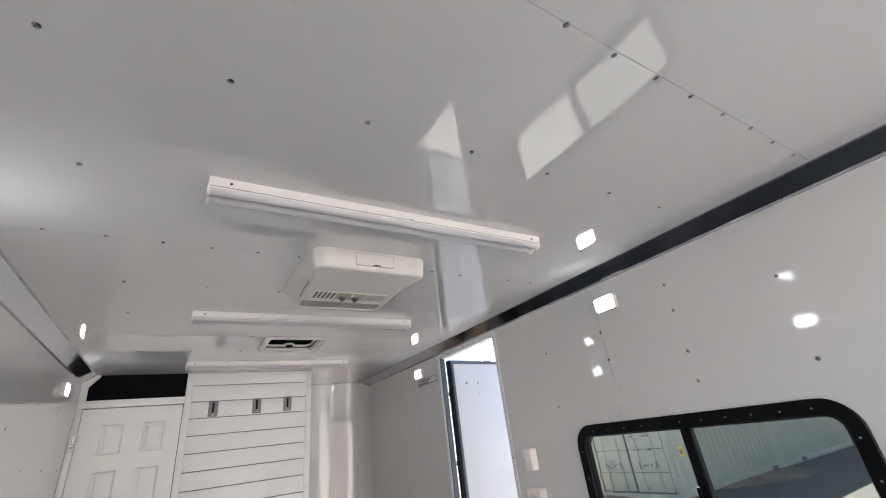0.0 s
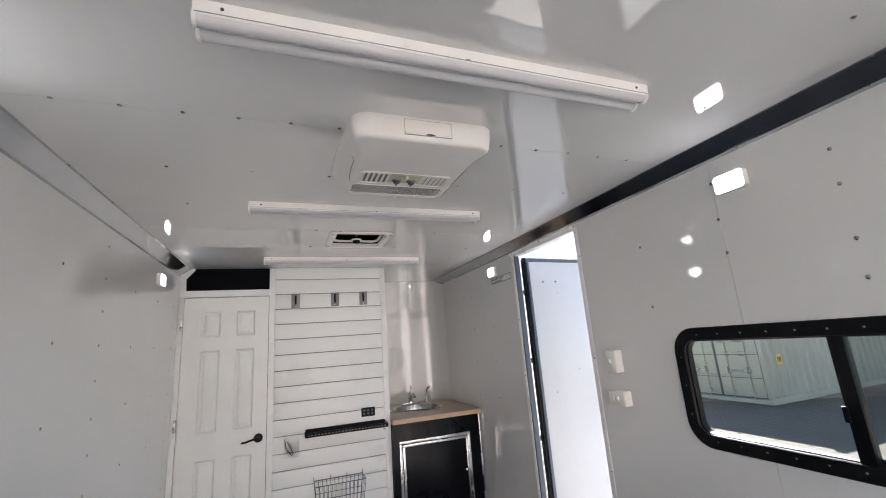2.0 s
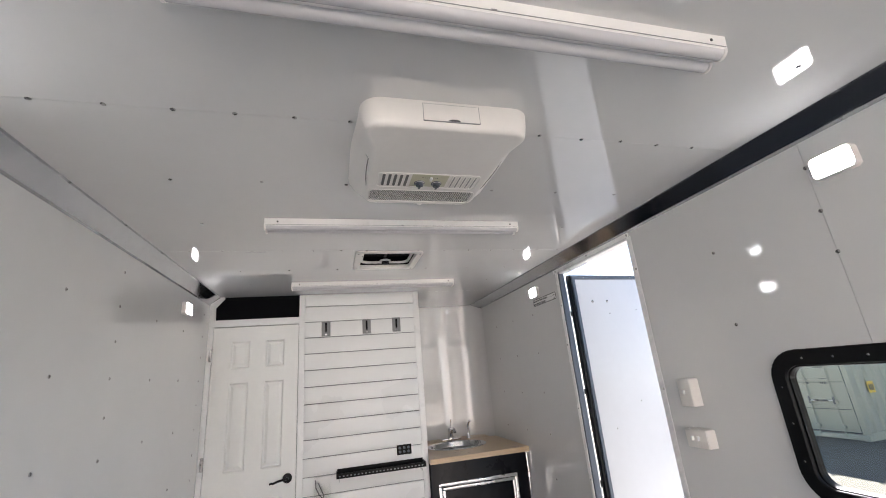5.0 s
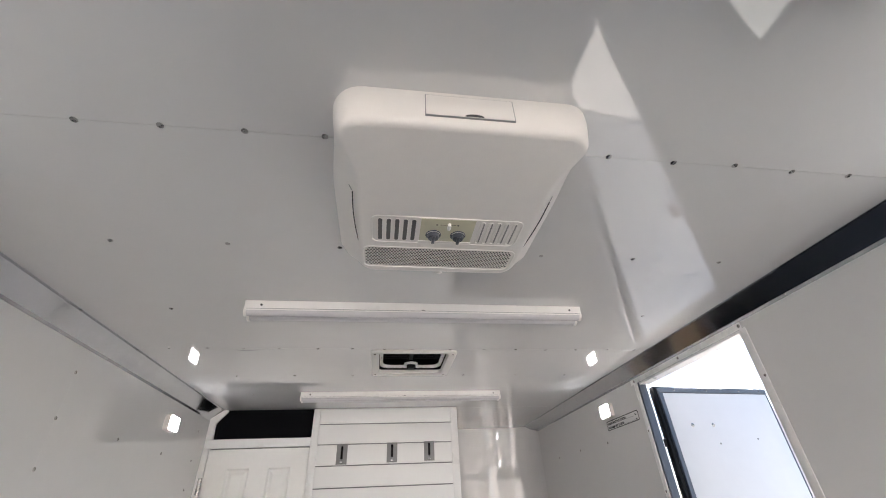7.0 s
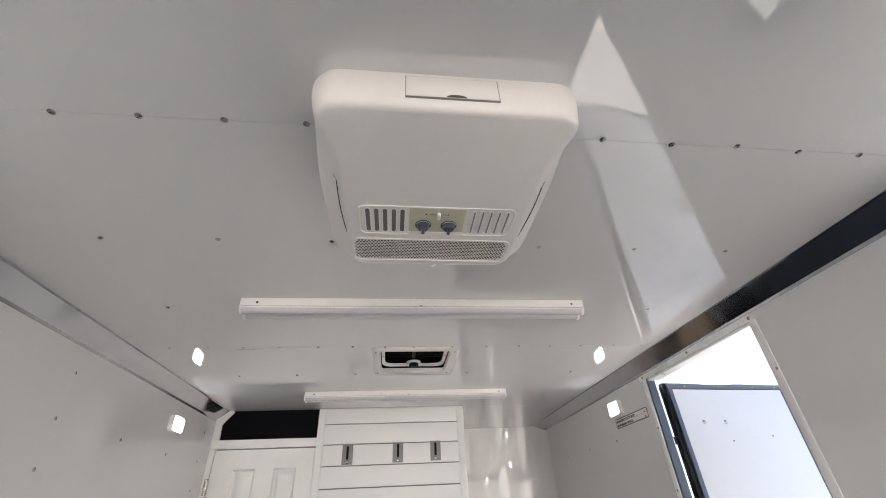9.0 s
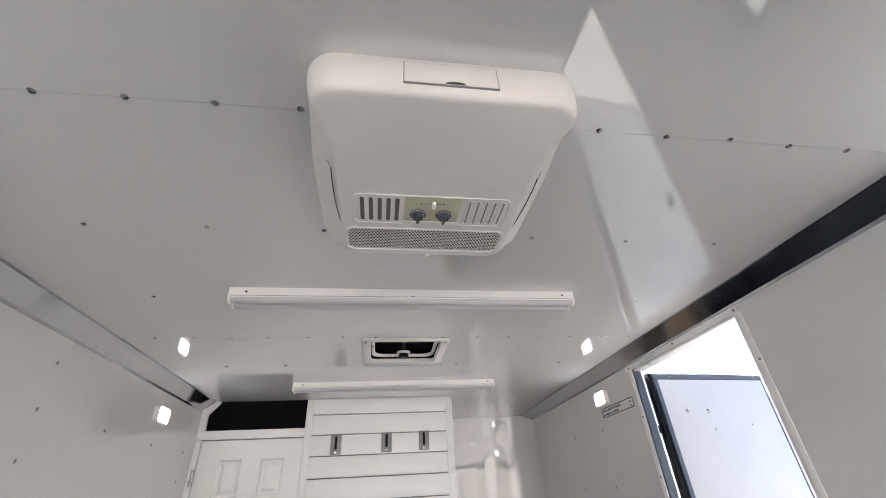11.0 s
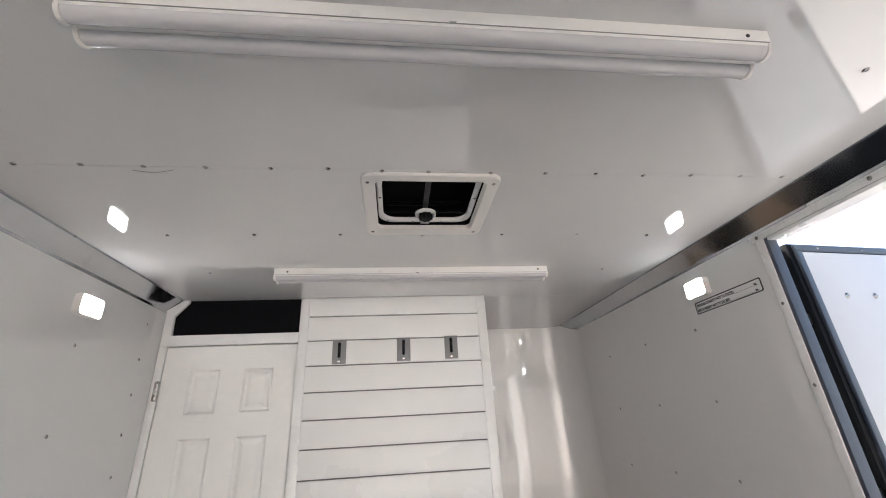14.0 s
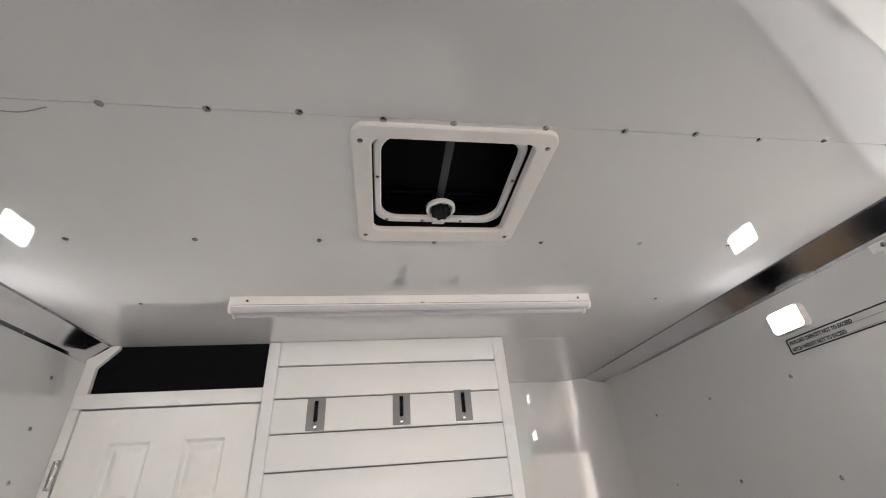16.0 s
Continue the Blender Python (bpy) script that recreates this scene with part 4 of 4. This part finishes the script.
part("knob_bridge", solid(0.616, 0.648, 3.140, 3.170, TOP + 0.012, TOP + 0.0178, 0.001), M_PAINT, vent)
for x, y in ((0.447, 2.868), (0.817, 2.868), (0.447, 3.190), (0.812, 3.192)):
    screw(vent, x, y, TOP - 0.010, TO_DOWN, 0.8)
for x, y in ((0.478, 3.0), (0.50, 3.160), (0.59, 3.163), (0.69, 3.163), (0.785, 3.0)):
    screw(vent, x, y, TOP + 0.018, TO_DOWN, 0.6)

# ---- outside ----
# Unseen wall, added to bounce warm sunlight in through the open rear.
tagged(part("backdrop_bounce_wall", solid(-7, 4.5, -9.3, -9.0, GROUND, 4.6), material("pale_bounce_surface", (0.84, 0.765, 0.70), 0.9, vary=0.10, scale=0.6, bump=0.004, bump_scale=30)), "added unseen wall that bounces warm sunlight into the trailer", "wall", kind="structure")
bm = bmesh.new()
gs = [-400, -60, -20, -5, 0, 5, 10, 15, 20, 30, 60, 120, 400]
vv = [[bm.verts.new((x, y, GROUND)) for x in gs] for y in gs]
for j in range(len(gs) - 1):
    for i in range(len(gs) - 1):
        bm.faces.new((vv[j][i], vv[j][i + 1], vv[j + 1][i + 1], vv[j + 1][i]))
tagged(part("ground", bm, M_GROUND), "dusty pale concrete ground round the trailer", "ground", kind="structure")
tagged(part("pavement", solid(7.0, 40, -30, 9.7, GROUND + 0.001, GROUND + 0.006), M_ASPH), "grey asphalt yard beside the container", "pavement", kind="structure")

cont = tagged(empty("shipping_container", pose(10.75, 7.17, GROUND + 0.006)), "weathered white shipping container with closed doors", "container")
CL, CW, CH = 12.19, 2.44, 2.59
# corrugated long side facing the trailer
bm = bmesh.new()
pr = []
x = 0.16
while x < CL - 0.3:
    pr += [(x, 0.044), (x + 0.09, 0.044), (x + 0.13, 0.006), (x + 0.23, 0.006)]
    x += 0.278
loops = [[(px, py, z) for px, py in pr] for z in (0.16, CH - 0.1)]
rows_ = [[bm.verts.new(p) for p in l] for l in loops]
for i in range(len(pr) - 1):
    bm.faces.new((rows_[0][i], rows_[0][i + 1], rows_[1][i + 1], rows_[1][i]))
part("corrugated_side", bm, M_CONT, cont)
part("core", solid(0.10, CL - 0.05, 0.045, CW - 0.02, 0.12, CH - 0.03), M_CONT, cont)
part("bottom_rail", solid(0.12, CL - 0.1, 0.0, 0.06, 0.0, 0.158, 0.004), M_CONT, cont)
part("top_rail", solid(0.12, CL - 0.1, 0.0, 0.06, CH - 0.098, CH, 0.004), M_CONT, cont)
for x in (4.9, 7.0):
    # dark block in place of the pocket's shaded inside
    part("forklift_pocket", solid(x, x + 0.36, -0.004, 0.03, 0.015, 0.13), M_CONTD, cont)
for y in (0.0, CW - 0.10):
    part("corner_post", solid(0, 0.118, y, y + 0.10, 0.118, CH - 0.118, 0.006), M_CONT, cont)
    for z in (0.0, CH - 0.1165):
        part("corner_casting", solid(-0.006, 0.17, y - 0.004, y + 0.11, z, z + 0.1165, 0.01), M_CONT, cont)
part("door_sill", solid(0.0, 0.1, 0.112, CW - 0.112, 0.01, 0.11, 0.004), M_CONT, cont)
for y0 in (0.11, CW / 2 + 0.008):
    y1 = y0 + CW / 2 - 0.12
    d = part("container_door", solid(0.030, 0.075, y0, y1, 0.125, CH - 0.13, 0.008), M_CONT, cont)
    for z in (0.62, 1.18, 1.72, 2.20):
        part("door_rib", solid(0.004, 0.031, y0 + 0.05, y1 - 0.05, z, z + 0.035, 0.004), M_CONT, d)
        # dark strip below the rib, painted as the shadow it casts
        part("rib_painted_shadow", solid(0.022, 0.0295, y0 + 0.05, y1 - 0.05, z - 0.03, z - 0.016), M_CONTD, d)
    ye = y0 if y0 < 1 else y1 - 0.018
    part("edge_seal", solid(0.020, 0.0295, ye, ye + 0.018, 0.125, CH - 0.13), M_CONTD, d, "dark rubber door seal")
    part("lower_seal", solid(0.020, 0.0295, y0 + 0.02, y1 - 0.02, 0.13, 0.15), M_CONTD, d)
    for k in (0.27, 0.72):
        yy = y0 + k * (y1 - y0)
        part("handle_catch", solid(-0.034, -0.020, yy - 0.02, yy + 0.02, 0.70, 0.86, 0.003), M_WIRE, d)
    for k in (0.27, 0.72):
        yy = y0 + k * (y1 - y0)
        part("lock_rod", rod(bmesh.new(), (-0.005, yy, 0.06), (-0.005, yy, CH - 0.06), 0.017, 10), M_CONT, d, "painted lock rod")
        for z in (0.25, 0.75, 1.6, 2.3):
            part("rod_bracket", solid(-0.03, 0.029, yy - 0.05, yy + 0.05, z - 0.03, z + 0.03, 0.005), M_CONT, d)
        part("rod_handle", solid(-0.03, -0.024, yy - 0.38 if k > 0.5 else yy, yy if k > 0.5 else yy + 0.38, 0.76, 0.79, 0.002), M_ALU, d)
    for z in (0.35, 1.0, 1.65, 2.3):
        part("door_hinge", solid(-0.01, 0.06, (y0 - 0.035) if y0 < 1 else y1 + 0.002, (y0 - 0.002) if y0 < 1 else y1 + 0.035, z - 0.06, z + 0.06, 0.006), M_CONT, d)
part("door_gasket", solid(0.022, 0.0295, CW / 2 - 0.03, CW / 2 + 0.03, 0.125, CH - 0.13), M_CONTD, cont)
for z, a, b in ((1.80, 0.42, 0.70), (1.62, 0.44, 0.68), (1.46, 0.43, 0.68), (1.80, 0.86, 1.10), (1.62, 0.93, 1.08), (1.46, 0.95, 1.08), (1.12, 0.42, 0.64), (1.12, 0.84, 1.0)):
    for k in (0.0, 0.07):
        y = a
        while y < b - 0.03:
            w = 0.025 + 0.02 * (int(y * 971) % 2)
            part("marking", solid(0.0285, 0.0298, y, y + w, z + k, z + k + 0.045), M_INK, cont)
            y += w + 0.014
part("marking_sheet", solid(0.0283, 0.0298, 1.75, 1.95, 0.62, 0.92), M_GREY, cont)
yl = part("yellow_label", solid(0.46, 0.65, 0.000, 0.005, 0.90, 1.13), M_YELLOW, cont, "yellow warning label")
for i in range(3):
    part("label_mark", solid(0.49 + i * 0.05, 0.525 + i * 0.05, -0.0015, -0.0002, 0.95, 1.07), M_INK, yl)

# earth bank, hills and a far building seen past the open door
def mound(name, cx, cy, lx, ly, h, mat, label, turn=0.0, base=GROUND, nx=28, ny=10, rough_h=0.3):
    bm = bmesh.new()
    grid = []
    for j in range(ny + 1):
        row_ = []
        for i in range(nx + 1):
            u, v = i / nx * 2 - 1, j / ny * 2 - 1
            hh = max(0.0, (1 - u ** 4) * (1 - v * v)) * h * (1 + rough_h * noise.noise((u * 6 + cx, v * 3, 0.3)) + 0.4 * rough_h * noise.noise((u * 17, v * 9, cy)))
            p = Matrix.Rotation(turn, 3, "Z") @ Vector((u * lx, v * ly, hh - 0.02))
            row_.append(bm.verts.new((cx + p.x, cy + p.y, base + p.z)))
        grid.append(row_)
    for j in range(ny):
        for i in range(nx):
            bm.faces.new((grid[j][i], grid[j][i + 1], grid[j + 1][i + 1], grid[j + 1][i]))
    return tagged(part(name, bm, mat), label, "hill", kind="structure")


mound("ground_bank", 24.0, 26.0, 14, 2.2, 1.5, M_EARTH, "bare brown earth bank", radians(-42))
mound("ground_dirt_near", 14.0, 17.0, 9, 9, 0.28, M_EARTH, "rutted reddish-brown dirt", radians(-42))
mound("ground_dirt", 22.0, 24.0, 30, 11, 0.3, M_EARTH, "churned brown dirt", radians(-42))
mound("backdrop_hill", 230, 215, 230, 60, 26, M_HILL, "distant hazy hillside", radians(-43), nx=40)
house = tagged(empty("far_building", pose(150, 138, GROUND, 0, 0, 20)), "pale low building in the distance", "building")
part("wall", solid(-5, 5, -4, 4, 0, 4.2), M_HOUSE, house)
bm = bmesh.new()
loft(bm, [[(x, y, z) for y, z in ((-4.4, 4.2), (4.4, 4.2), (0, 6.2))] for x in (-5.4, 5.4)], cap0=True, cap1=True)
part("roof", bm, M_HILL, house)
for y in (-2.2, 1.8):
    part("window", solid(-5.05, -5.0, y - 0.7, y + 0.7, 1.3, 2.8), M_CONTD, house)
